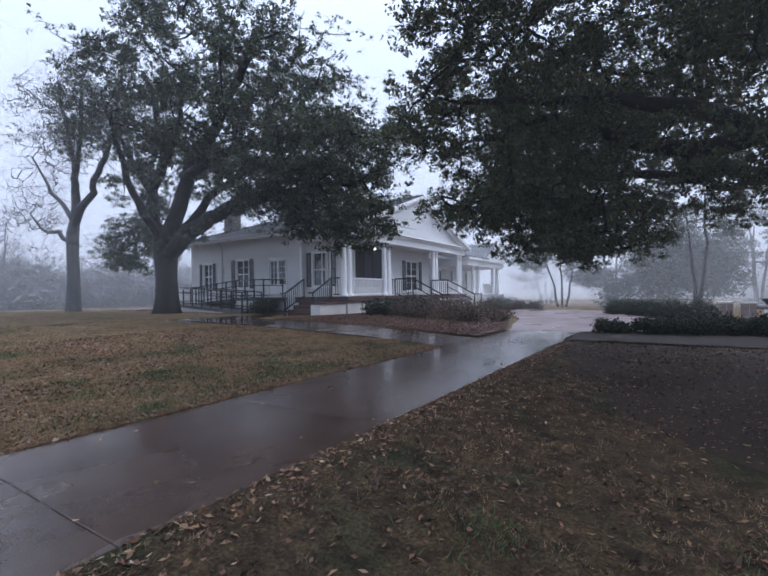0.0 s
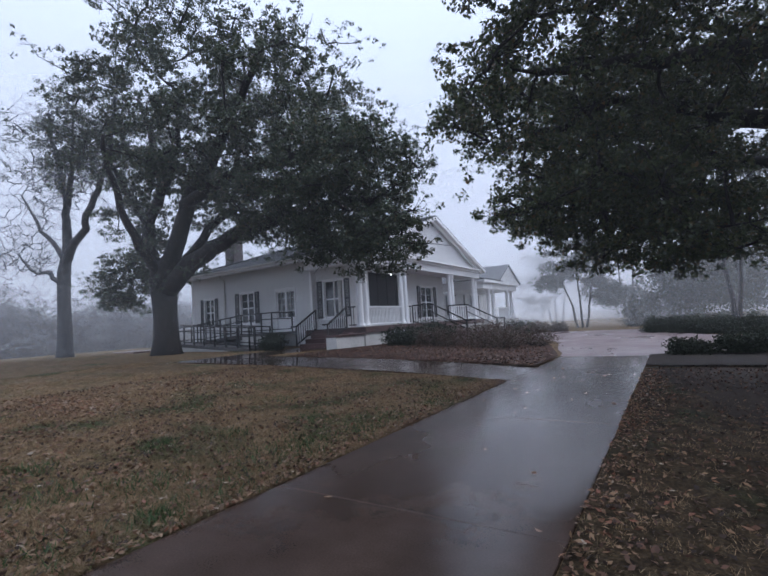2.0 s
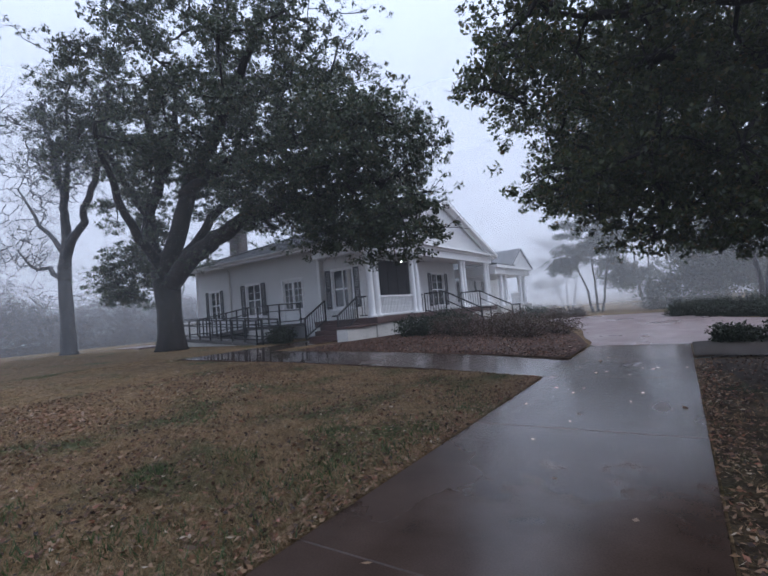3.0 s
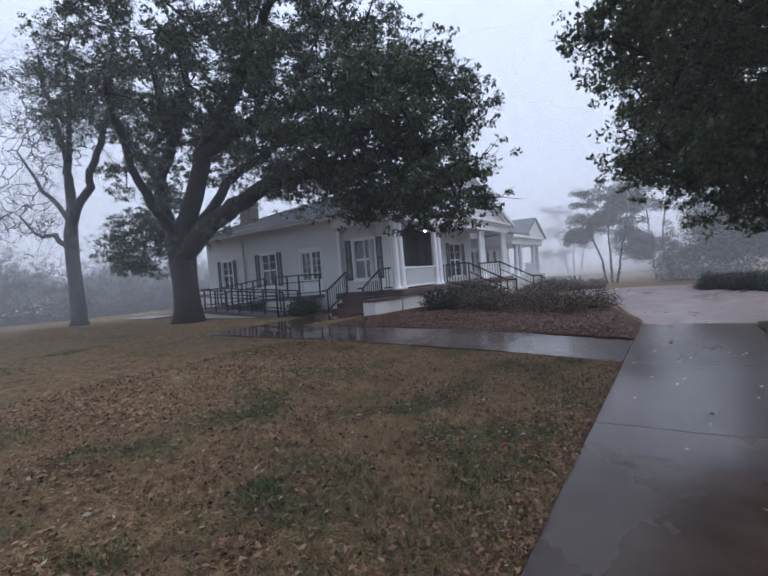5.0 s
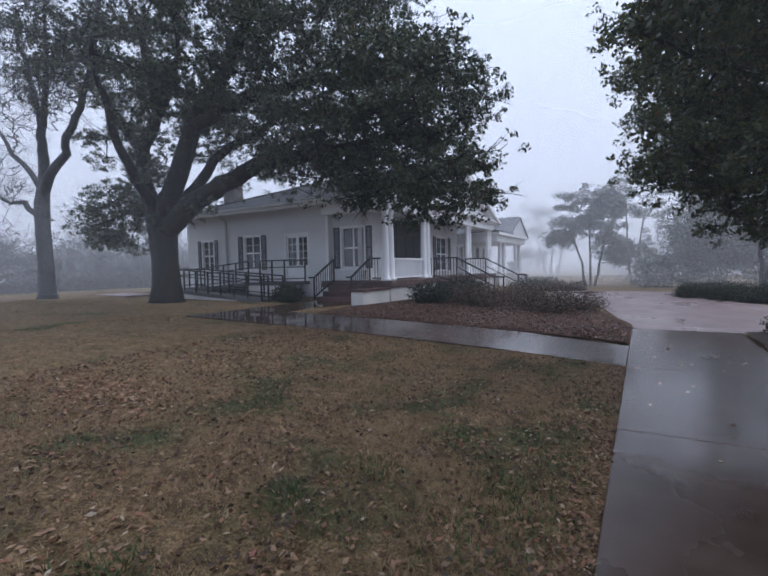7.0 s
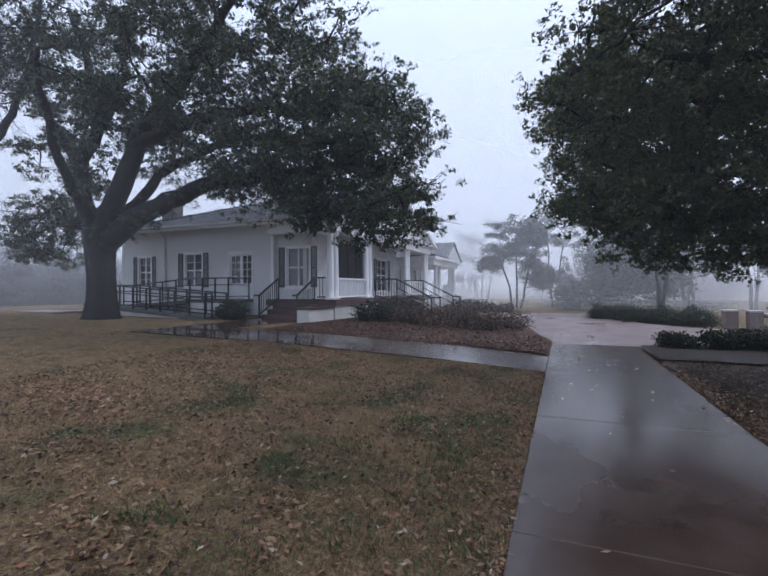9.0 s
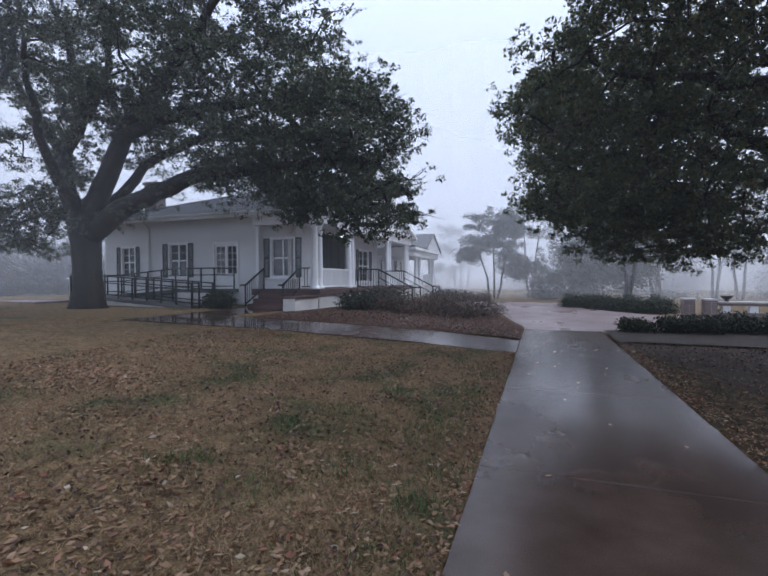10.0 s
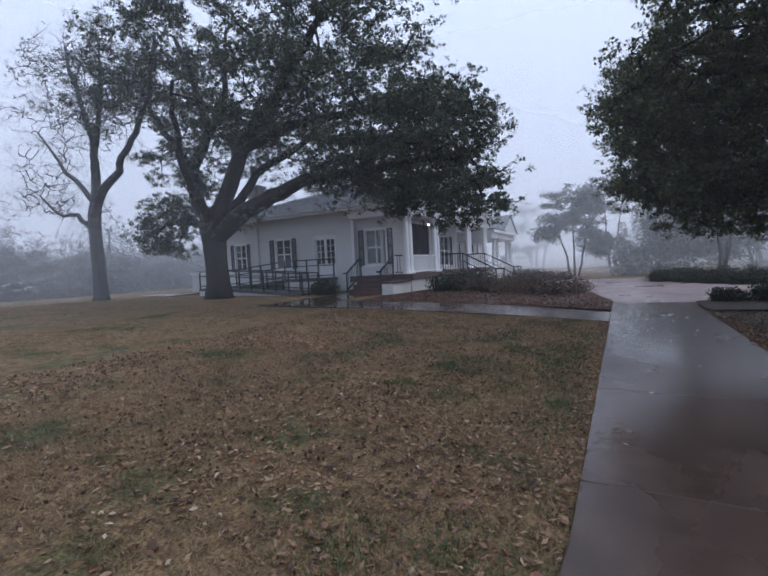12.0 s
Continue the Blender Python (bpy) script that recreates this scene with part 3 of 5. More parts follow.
part("inner_ceiling", Geo().box(BACK_X + 0.2, RECESS_Y + 0.25, BEAM + 0.12, FX - 0.2, NORTH_Y - 0.2, BEAM + 0.2), PAINT, house)
# corner boards and downspout
part("corner_board", Geo().box(BACK_X - 0.02, SIDE_Y - 0.03, 0.45, BACK_X + 0.1, SIDE_Y + 0.05, EAVE), PAINT, house)
part("corner_board", Geo().box(-15.38, SIDE_Y - 0.03, 0.45, -15.24, SIDE_Y + 0.3, EAVE), PAINT, house)
part("downspout", Geo().tube([(-21.4, 16.5, 4.35), (-21.4, 16.55, 4.2), (-21.4, 16.78, 4.0), (-21.4, 16.78, 0.7), (-21.4, 16.6, 0.55)], [0.045] * 5, 8), FOUND, house, "grey downspout")
# foundation and porch floor
part("foundation", Geo().box(BACK_X + 0.03, SIDE_Y + 0.03, 0.0, -15.3, SIDE_Y + 0.2, 0.45).box(-15.3, 16.42, 0.0, -12.08, 16.62, 0.86).box(-12.28, 16.62, 0.0, -12.08, 30.1, 0.86), FOUND, house, "white painted porch foundation")
part("porch_floor", Geo().box(-15.3, 16.36, 0.86, -12.0, 30.15, FLOOR, 0.02), BRICKRED, house, "dark red brick porch floor")
# paired columns
for yc in (16.46, 16.87, 19.85, 20.26, 25.46, 25.88, 29.24, 29.66):
    prof = [(0.20, FLOOR), (0.20, FLOOR + 0.07), (0.175, FLOOR + 0.09), (0.17, FLOOR + 0.12), (0.135, FLOOR + 0.16)]
    prof += [(0.135 - 0.025 * t * t, FLOOR + 0.16 + (BEAM - FLOOR - 0.36) * t) for t in (0.15, 0.3, 0.45, 0.6, 0.75, 0.9, 1.0)]
    prof += [(0.13, BEAM - 0.18), (0.125, BEAM - 0.15), (0.155, BEAM - 0.09), (0.155, BEAM)]
    part("column", Geo().lathe(COL_X, yc, prof, 22), PAINT, house, "round white column", True)
# beam, cornice, porch ceiling
g = Geo().box(-12.52, 16.4, BEAM, -12.08, 30.0, BEAM + 0.34).box(-15.25, 16.4, BEAM, -12.52, 16.82, BEAM + 0.34).box(-13.7, 29.6, BEAM, -12.52, 30.0, BEAM + 0.34)
part("beam", g, PAINT, house, "white porch beam")
g = Geo().box(-12.6, 16.3, BEAM + 0.342, -11.98, 30.1, BEAM + 0.46).box(-12.6, 16.15, BEAM + 0.462, -11.8, 30.25, BEAM + 0.56).box(-15.25, 16.3, BEAM + 0.342, -12.6, 16.84, BEAM + 0.46)
part("cornice", g, PAINT, house)
part("porch_ceiling", Geo().box(FX, 16.82, BEAM + 0.12, -12.52, 29.6, BEAM + 0.16).box(-15.2, 16.82, BEAM + 0.115, FX - 0.003, RECESS_Y - 0.005, BEAM + 0.16), PAINT, house)
# gable roof, its ridge running back from the porch to a hipped west end
HIP_X = -17.6
slope = (RIDGE_Z - EAVE) / (RIDGE_Y - 16.35)
roof = Geo()
for sgn in (1, -1):
    e, f = (RIDGE_Y - sgn * 7.15), EAVE - 0.06
    roof.slab([(-11.75, e, f), (-11.75, RIDGE_Y, RIDGE_Z + 0.08), (HIP_X, RIDGE_Y, RIDGE_Z + 0.08), (-24.8, e, f)][::sgn], 0.1)
roof.slab([(-24.8, RIDGE_Y - 7.15, EAVE - 0.06), (HIP_X, RIDGE_Y, RIDGE_Z + 0.08), (-24.8, RIDGE_Y + 7.15, EAVE - 0.06)], 0.1)
part("roof", roof, SHINGLE, house, "grey shingle roof")
courses = Geo()
n = 34
for i in range(n):
    t0, t1 = i / n, (i + 1) / n + 0.004
    y0, z0 = RIDGE_Y - 7.15 * (1 - t0), EAVE - 0.06 + (RIDGE_Z + 0.14 - EAVE) * t0
    y1, z1 = RIDGE_Y - 7.15 * (1 - t1), EAVE - 0.06 + (RIDGE_Z + 0.14 - EAVE) * t1
    x0, x1 = [-24.79 + (HIP_X + 24.79) * min(1.0, t) for t in (t0, t1)]
    courses.poly((-11.76, y0, z0 + 0.028), (x0, y0, z0 + 0.028), (x1, y1, z1 + 0.006), (-11.76, y1, z1 + 0.006))
    courses.poly((-11.76, y0, z0), (x0, y0, z0), (x0, y0, z0 + 0.028), (-11.76, y0, z0 + 0.028))
part("roof_covering", courses, SHINGLE, house)
part("hip_cap", Geo().prism((-24.8, RIDGE_Y - 7.15, EAVE + 0.0), (HIP_X, RIDGE_Y, RIDGE_Z + 0.15), 0.2, 0.05), SHINGLE, house)
# eaves: fascia, soffit and gutter on the side, and rakes on the pediment
part("fascia", Geo().box(-24.8, 16.02, EAVE - 0.22, -12.6, 16.1, EAVE - 0.05).box(-24.8, 16.1, EAVE - 0.12, -15.25, SIDE_Y, EAVE - 0.09), PAINT, house)
part("gutter", Geo().prism((-24.8, 15.97, EAVE - 0.08), (-12.6, 15.97, EAVE - 0.08), 0.11, 0.1), FOUND, house)
ped = Geo()
px, half = -12.1, 6.75
for k in range(19):
    z0 = BEAM + 0.56 + k * 0.125
    z1 = min(z0 + 0.125, RIDGE_Z - 0.1)
    w0, w1 = [(RIDGE_Z - 0.02 - z) / slope for z in (z0, z1)]
    if z1 > z0 and w1 > 0:
        ped.poly((px + 0.014, RIDGE_Y - w0, z0), (px + 0.014, RIDGE_Y + w0, z0), (px - 0.004, RIDGE_Y + w1, z1), (px - 0.004, RIDGE_Y - w1, z1))
part("pediment", ped, SIDING, house, "white clapboard pediment")
part("gable", Geo().poly((px - 0.01, RIDGE_Y - half, BEAM + 0.5), (px - 0.01, RIDGE_Y + half, BEAM + 0.5), (px - 0.01, RIDGE_Y, RIDGE_Z - 0.03)), SIDING, house)
for sgn in (1, -1):
    r = Geo()
    r.prism((-11.85, RIDGE_Y - sgn * 7.1, EAVE - 0.16), (-11.85, RIDGE_Y, RIDGE_Z - 0.08), 0.24, 0.17)
    r.prism((-11.98, RIDGE_Y - sgn * 6.9, EAVE - 0.28), (-11.98, RIDGE_Y, RIDGE_Z - 0.24), 0.12, 0.14)
    part("rake", r, PAINT, house)
# chimney
g = Geo().box(-24.1, 19.0, 4.6, -23.3, 19.7, 6.85, 0.02).box(-24.16, 18.94, 6.7, -23.24, 19.76, 6.85, 0.02)
part("chimney", g, surface("sooty_brick", (0.028, 0.022, 0.022), (0.075, 0.06, 0.058), 1.8, 26, (0.6, 0.9), 0.5), house, "dark brick chimney")
# porch lamp
lamp = thing("porch_lamp", (-12.09, 18.68, 3.35), "small glowing porch lamp under the ceiling", "lamp")
glow, gn, gl, gp = nodes_of("lamp_glow")
gp.inputs["Emission Color"].default_value, gp.inputs["Emission Strength"].default_value = (1, 0.97, 0.9, 1), 6.0
part("globe", Geo().lathe(-12.09, 18.68, [(0.015, 3.4), (0.04, 3.41), (0.052, 3.45), (0.04, 3.49), (0.015, 3.5)], 14), glow, lamp, "lit white globe", True)
part("stem", Geo().tube([(-12.09, 18.68, 3.49), (-12.09, 18.68, BEAM + 0.02)], [0.012, 0.012], 6), IRON, lamp)


def baluster_rail(name, a, b, z0, z1, material, label, gap=0.12, bar=0.035, top=0.09, group=""):
    """A straight railing between two points on plan: top and bottom rails and balusters, each end's height given."""
    t = thing(name, (a[0], a[1], z0[0]), label, "railing", group)
    part("top_rail", Geo().prism((*a, z1[0]), (*b, z1[1]), top, 0.06), material, t)
    part("bottom_rail", Geo().prism((*a, z0[0] + 0.1), (*b, z0[1] + 0.1), top * 0.7, 0.05), material, t)
    n = max(2, int(math.hypot(b[0] - a[0], b[1] - a[1]) / gap))
    for i in range(1, n):
        s = i / n
        x, y = a[0] + (b[0] - a[0]) * s, a[1] + (b[1] - a[1]) * s
        lo, hi = z0[0] + (z0[1] - z0[0]) * s + 0.1, z1[0] + (z1[1] - z1[0]) * s
        part("baluster", Geo().prism((x, y, lo), (x, y, hi), bar, bar), material, t)
    return t


baluster_rail("porch_railing", (COL_X, 17.02), (COL_X, 19.7), (FLOOR, FLOOR), (1.96, 1.96), PAINT, "white wooden porch railing between columns", 0.115, 0.04)
baluster_rail("porch_railing", (COL_X, 26.03), (COL_X, 29.1), (FLOOR, FLOOR), (1.96, 1.96), PAINT, "white wooden porch railing between columns", 0.13, 0.04)
# south steps with their handrails and cheek wall
steps = thing("porch_steps", (-14.1, 15.6, 0.35), "dark red brick steps up to the porch", "steps")
for i in range(4):
    z1 = FLOOR - 0.19 * (i + 1) + 0.19
    if i:
        part("step", Geo().box(-14.7, 16.36 - 0.36 * i, 0.1, -12.62, 16.36 - 0.36 * (i - 1) + (0.0 if i > 1 else -0.004), FLOOR - 0.19 * i, 0.015), BRICKRED, steps)
wallc = thing("cheek_wall", (-12.7, 15.4, 0.3), "low white cheek wall with a dark cap beside the steps", "wall")
part("block", Geo().box(-12.6, 14.55, 0.05, -12.1, 16.35, 0.80), FOUND, wallc)
part("cap", Geo().box(-12.66, 14.48, 0.80, -12.04, 16.352, 0.88, 0.012), BRICKRED, wallc, "dark brick cap")
for x0 in (-14.62, -12.92):
    r = baluster_rail("handrail", (x0, 16.3), (x0, 15.05), (FLOOR - 0.05, 0.45), (1.98, 1.3), IRON, "black metal handrail of the porch steps", 0.13, 0.022, 0.05, "handrails of the steps")
    part("post", Geo().prism((x0, 16.3, FLOOR - 0.03), (x0, 16.3, 1.99), 0.05, 0.05), IRON, r)
    part("post", Geo().prism((x0, 15.05, 0.45), (x0, 15.05, 1.31), 0.05, 0.05), IRON, r)
    part("end_rail", Geo().prism((x0, 15.05, 1.3), (x0, 14.75, 1.3), 0.05, 0.06), IRON, r)
r = baluster_rail("handrail", (-12.88, 16.42), (-12.5, 16.42), (FLOOR, FLOOR), (1.98, 1.98), IRON, "short black metal railing at the corner column", 0.11, 0.022, 0.05)
# front steps with two long handrails
fsteps = thing("front_steps", (-11, 22.5, 0.2), "brick front steps down from the porch", "steps")
for i in range(1, 6):
    part("step", Geo().box(-12.0 + 0.36 * (i - 1), 20.75, 0.0, -12.0 + 0.36 * i, 25.0, FLOOR - 0.17 * i, 0.012), BRICKRED, fsteps)
for y0 in (20.75, 25.0):
    r = baluster_rail("handrail", (-12.2, y0), (-11.1, y0), (FLOOR, FLOOR - 0.35), (2.0, 2.0), IRON, "black metal handrail of the front steps", 0.13, 0.022, 0.05, "handrails of the front steps")
    part("post", Geo().prism((-12.2, y0, FLOOR), (-12.2, y0, 2.0), 0.05, 0.05), IRON, r)
    part("post", Geo().prism((-11.1, y0, 0.55), (-11.1, y0, 2.0), 0.05, 0.05), IRON, r)
    part("slope_rail", Geo().prism((-11.1, y0, 2.0), (-9.4, y0, 1.12), 0.05, 0.06).prism((-11.1, y0, 1.6), (-9.4, y0, 0.72), 0.035, 0.04).prism((-9.4, y0, 1.12), (-8.95, y0, 1.12), 0.05, 0.06), IRON, r)
    part("post", Geo().prism((-9.4, y0, 0.1), (-9.4, y0, 1.12), 0.05, 0.05).prism((-9.0, y0, 0.1), (-9.0, y0, 1.12), 0.05, 0.05), IRON, r)
# railing across the porch front beyond the steps
baluster_rail("handrail", (-12.3, 20.62), (-12.3, 20.72), (FLOOR, FLOOR), (1.98, 1.98), IRON, "black metal rail end by the column", 0.1, 0.022, 0.05)

# ---- the ramp: landing at the door, a run west along the wall, a turn, and a run back east ----
ramp_thing = thing("wheelchair_ramp", (-19.5, 15.2, 0.4), "switchback wheelchair ramp with black metal rails", "ramp")
part("landing", Geo().box(-18.4, 15.3, 0.98, -16.3, SIDE_Y - 0.02, FLOOR - 0.01), DECK, ramp_thing)
part("run", Geo().slab([(-18.4, 15.3, FLOOR - 0.012), (-18.4, SIDE_Y - 0.02, FLOOR - 0.012), (-21.6, SIDE_Y - 0.02, 0.86), (-21.6, 15.3, 0.86)], 0.14), DECK, ramp_thing)
part("turn", Geo().box(-22.9, 13.95, 0.72, -21.6, SIDE_Y - 0.02, 0.86), DECK, ramp_thing)
part("run", Geo().slab([(-21.6, 13.95, 0.86), (-21.6, 15.2, 0.86), (-16.3, 15.2, 0.5), (-16.3, 13.95, 0.5)], 0.14), DECK, ramp_thing)
part("curb", Geo().box(-22.9, 13.98, 0.2, -21.62, 14.1, 0.72).slab([(-21.62, 13.98, 0.72), (-21.62, 14.1, 0.72), (-17.6, 14.1, 0.42), (-17.6, 13.98, 0.42)], 0.3), FOUND, ramp_thing, "white concrete side of the ramp")
part("curb", Geo().box(-18.4, 15.34, 0.3, -16.32, 15.46, 0.975), FOUND, ramp_thing, "white skirt of the landing")


def ramp_rail(points, posts):
    """Top and middle rails through the points (x, y, deck height), with posts."""
    r = Geo()
    for (xa, ya, za), (xb, yb, zb) in zip(points, points[1:]):
        for up, s in ((0.88, 0.055), (0.6, 0.04), (0.12, 0.04)):
            r.prism((xa, ya, za + up), (xb, yb, zb + up), s, s)
    t = part("rail", r, IRON, ramp_thing, "black metal rail")
    for (xa, ya, za), (xb, yb, zb), n in zip(points, points[1:], posts):
        for i in range(n + 1):
            s = i / n
            x, y, z = xa + (xb - xa) * s, ya + (yb - ya) * s, za + (zb - za) * s
            part("post", Geo().prism((x, y, z - 0.14), (x, y, z + 0.88), 0.05, 0.05), IRON, t)


ramp_rail([(-16.36, SIDE_Y - 0.25, FLOOR), (-16.36, 15.34, FLOOR), (-18.4, 15.34, FLOOR), (-21.5, 15.34, 0.86)], (1, 3, 4))
ramp_rail([(-21.5, 15.16, 0.86), (-16.3, 15.16, 0.5)], (5,))
ramp_rail([(-22.85, 16.6, 0.86), (-22.85, 14.0, 0.86), (-21.6, 14.0, 0.86), (-16.3, 14.0, 0.5), (-15.95, 14.0, 0.5)], (3, 2, 7, 1))
# little service wall behind the oak
sw = thing("service_wall", (-27, 17.4, 0.4), "low white wall beside the house", "wall")
part("panel", Geo().box(-27.6, 17.3, 0.2, -24.9, 17.5, 1.6, 0.02), FOUND, sw)
part("cap", Geo().box(-27.66, 17.24, 1.6, -24.86, 17.56, 1.66), PAINT, sw)

# ---- the far wing with its own gabled portico ----
wing = thing("house", (-14.5, 36, 0.2), "far white wing with a small gabled portico, hazy", "house")
part("wall", Geo().box(-26, 33.4, 0.2, -15.4, 33.6, 3.7).box(-15.6, 33.6, 0.2, -15.4, 40.5, 3.7).box(-26, 40.3, 0.2, -15.6, 40.5, 3.7), SIDING, wing)
part("wall", Geo().box(-20.5, 29.7, 0.2, -15.1, 33.4, 2.95), SIDING, wing, "white linking wall")
part("porch_floor", Geo().box(-15.4, 30.8, 0.2, -12.0, 38.3, 1.0), FOUND, wing)
for yy in (32.2, 33.2, 36.5, 37.6):
    prof = [(0.2, 1.0), (0.2, 1.1), (0.15, 1.16), (0.12, 3.0), (0.17, 3.08), (0.17, 3.2)]
    part("column", Geo().lathe(-12.35, yy, prof, 16), PAINT, wing, "", True)
part("beam", Geo().box(-15.4, 30.7, 3.2, -12.1, 38.5, 3.62).box(-15.5, 30.5, 3.62, -11.9, 38.7, 3.8), PAINT, wing)
rf = Geo()
rf.slab([(-11.9, 33.6, 3.85), (-11.9, 36.35, 5.28), (-20, 36.35, 5.28), (-20, 33.6, 3.85)], 0.1)
rf.slab([(-20, 39.2, 3.85), (-20, 36.35, 5.28), (-11.9, 36.35, 5.28), (-11.9, 39.2, 3.85)], 0.1)
rf.slab([(-15.0, 33.2, 3.72), (-15.0, 41, 3.72), (-20.5, 41, 5.2), (-20.5, 33.2, 5.2)], 0.1)
rf.slab([(-11.9, 30.5, 3.9), (-11.9, 34.4, 3.9), (-15.4, 34.4, 4.5), (-15.4, 31.6, 4.5)], 0.1)
part("roof", rf, SHINGLE, wing, "grey hazy roof")
part("gable", Geo().poly((-12.0, 33.8, 3.8), (-12.0, 39.0, 3.8), (-12.0, 36.35, 5.18)), SIDING, wing)
for y0 in (31.8, 34.9, 36.6):
    at = Matrix.Translation((-15.38, y0, 0)) @ Matrix.Rotation(radians(90), 4, "Z")
    window(0.35, 1.25, 1.5, 3.0, at, wing, 2, 1, 0.28, sill=False)
for y0 in (31.4, 32.6):
    at = Matrix.Translation((-15.08, y0 - 1.6, 0)) @ Matrix.Rotation(radians(90), 4, "Z")
    window(0.35, 0.95, 1.6, 2.9, at, wing, 2, 1, 0.2, sill=False)
baluster_rail("porch_railing", (-12.35, 34.2), (-12.35, 37.0), (1.0, 1.0), (1.85, 1.85), PAINT, "far white porch railing", 0.2, 0.05)

# ---- trees ----
def wander(rng, a, b, n, sway):
    """A crooked line from a to b."""
    a, b = np.array(a, float), np.array(b, float)
    pts = [a + (b - a) * i / n for i in range(n + 1)]
    off = np.zeros(3)
    for i in range(1, n):
        off = off * 0.6 + rng.normal(size=3) * sway
        pts[i] = pts[i] + off
    return pts


def twigs(rng, geo, start, heading, length, radius, depth, ends, curl=0.35, droop=0.0, sides=5, kids=3):
    """A limb that wanders and forks; the tips of the last forks are gathered in ends."""
    n = 4 if depth else 3
    pts, d = [np.array(start, float)], np.array(heading, float)
    d /= np.linalg.norm(d)
    for i in range(n):
        d = d + rng.normal(size=3) * curl * 0.5 - np.array([0, 0, droop])
        d /= np.linalg.norm(d)
        pts.append(pts[-1] + d * length / n)
    geo.tube(pts, [radius * (1 - 0.55 * i / n) for i in range(n + 1)], sides if radius > 0.03 else 4, cap=False)
    ends += pts[2:]
    if depth:
        for k in range(kids):
            i = rng.integers(1, n + 1)
            side = rng.normal(size=3)
            twigs(rng, geo, pts[i], d * 0.7 + side / np.linalg.norm(side) * 0.8, length * rng.uniform(0.5, 0.75), radius * 0.5, depth - 1, ends, curl, droop, sides, kids)


def crown_mesh(rng, centres, per, spread, size, material, name="crown", aspect=0.5, sprays=1):
    """Leaves in small sprays round the centres."""
    c = np.array(centres)
    if sprays > 1:
        c = np.repeat(c, sprays, axis=0)
        c = c + rng.normal(size=c.shape) * spread * np.repeat(rng.uniform(0.6, 1.25, (len(centres), 1)), sprays, axis=0) * [1, 1, 0.62]
        spread = spread * 0.42
    k = len(c)
    c = np.repeat(c, per, axis=0)
    c = c + rng.normal(size=c.shape) * spread * np.repeat(rng.uniform(0.6, 1.3, (k, 1)), per, axis=0) * [1, 1, 0.7]
    q = leaf_quads(c, size, rng, 0.0, aspect)
    return raw_mesh(name, q, 4, len(c), material)


def in_ellipsoids(rng, shapes):
    """Points scattered in ellipsoids, thicker towards the skin: rows of centre, radii and count."""
    out = []
    for cx, cy, cz, rx, ry, rz, n in shapes:
        d = unit(rng.normal(size=(n, 3)))
        out.append(np.array([cx, cy, cz]) + d * (rng.uniform(0.18, 1.0, (n, 1)) ** 0.55) * [rx, ry, rz] * (1 + 0.16 * np.sin(d[:, :1] * 7 + cx) + 0.12 * np.cos(d[:, 1:2] * 9 + cz)))
    return np.concatenate(out)


def pads_in(rng, shapes, gap):
    """Centres of leaf pads in ellipsoids (centre, radii, count), kept apart from one another."""
    out = []
    for cx, cy, cz, rx, ry, rz, n in shapes:
        got = 0
        for _ in range(n * 12):
            d = unit(rng.normal(size=(1, 3)))[0]
            p = np.array([cx, cy, cz]) + d * rng.uniform(0.05, 1.0) ** 0.45 * np.array([rx, ry, rz])
            if all(abs(p - q).sum() > gap and ((p - q) ** 2).sum() > gap * gap for q in out):
                out.append(p)
                got += 1
                if got == n:
                    break
    return np.array(out)


def branch_out(rng, geo, nodes, pads, r0, r1, sway=0.07):
    """Crooked branches that reach every pad from the nearest limb or earlier branch."""
    nodes = np.array(nodes)
    left = list(range(len(pads)))
    near_d = np.array([((nodes - p) ** 2).sum(1).min() for p in pads])
    while left:
        i = min(left, key=lambda j: near_d[j])
        left.remove(i)
        p = pads[i]
        d2 = ((nodes - p) ** 2).sum(1)
        a = nodes[d2.argmin()]
        line = wander(rng, a, p, 4, sway * math.sqrt(d2.min()) * 0.5)
        big = r0 if d2.min() > 1.5 else r0 * 0.7
        geo.tube(line, [big, big * 0.8, (big + r1) * 0.5, r1 * 1.3, r1], 5, cap=False)
        fresh = np.array(line[1:])
        nodes = np.concatenate([nodes, fresh])
        for j in left:
            near_d[j] = min(near_d[j], ((fresh - pads[j]) ** 2).sum(1).min())


def pad_twigs(rng, geo, pads, radius, flat, per, r):
    """Short twigs spreading through each pad."""
    for p in pads:
        for k in range(per):
            d = unit(rng.normal(size=(1, 3)))[0] * [1, 1, flat] * radius * rng.uniform(0.6, 1.1)
            geo.tube([p, p + d * 0.5 + rng.normal(size=3) * radius * 0.08, p + d], [r, r * 0.8, r * 0.45], 3, cap=False)


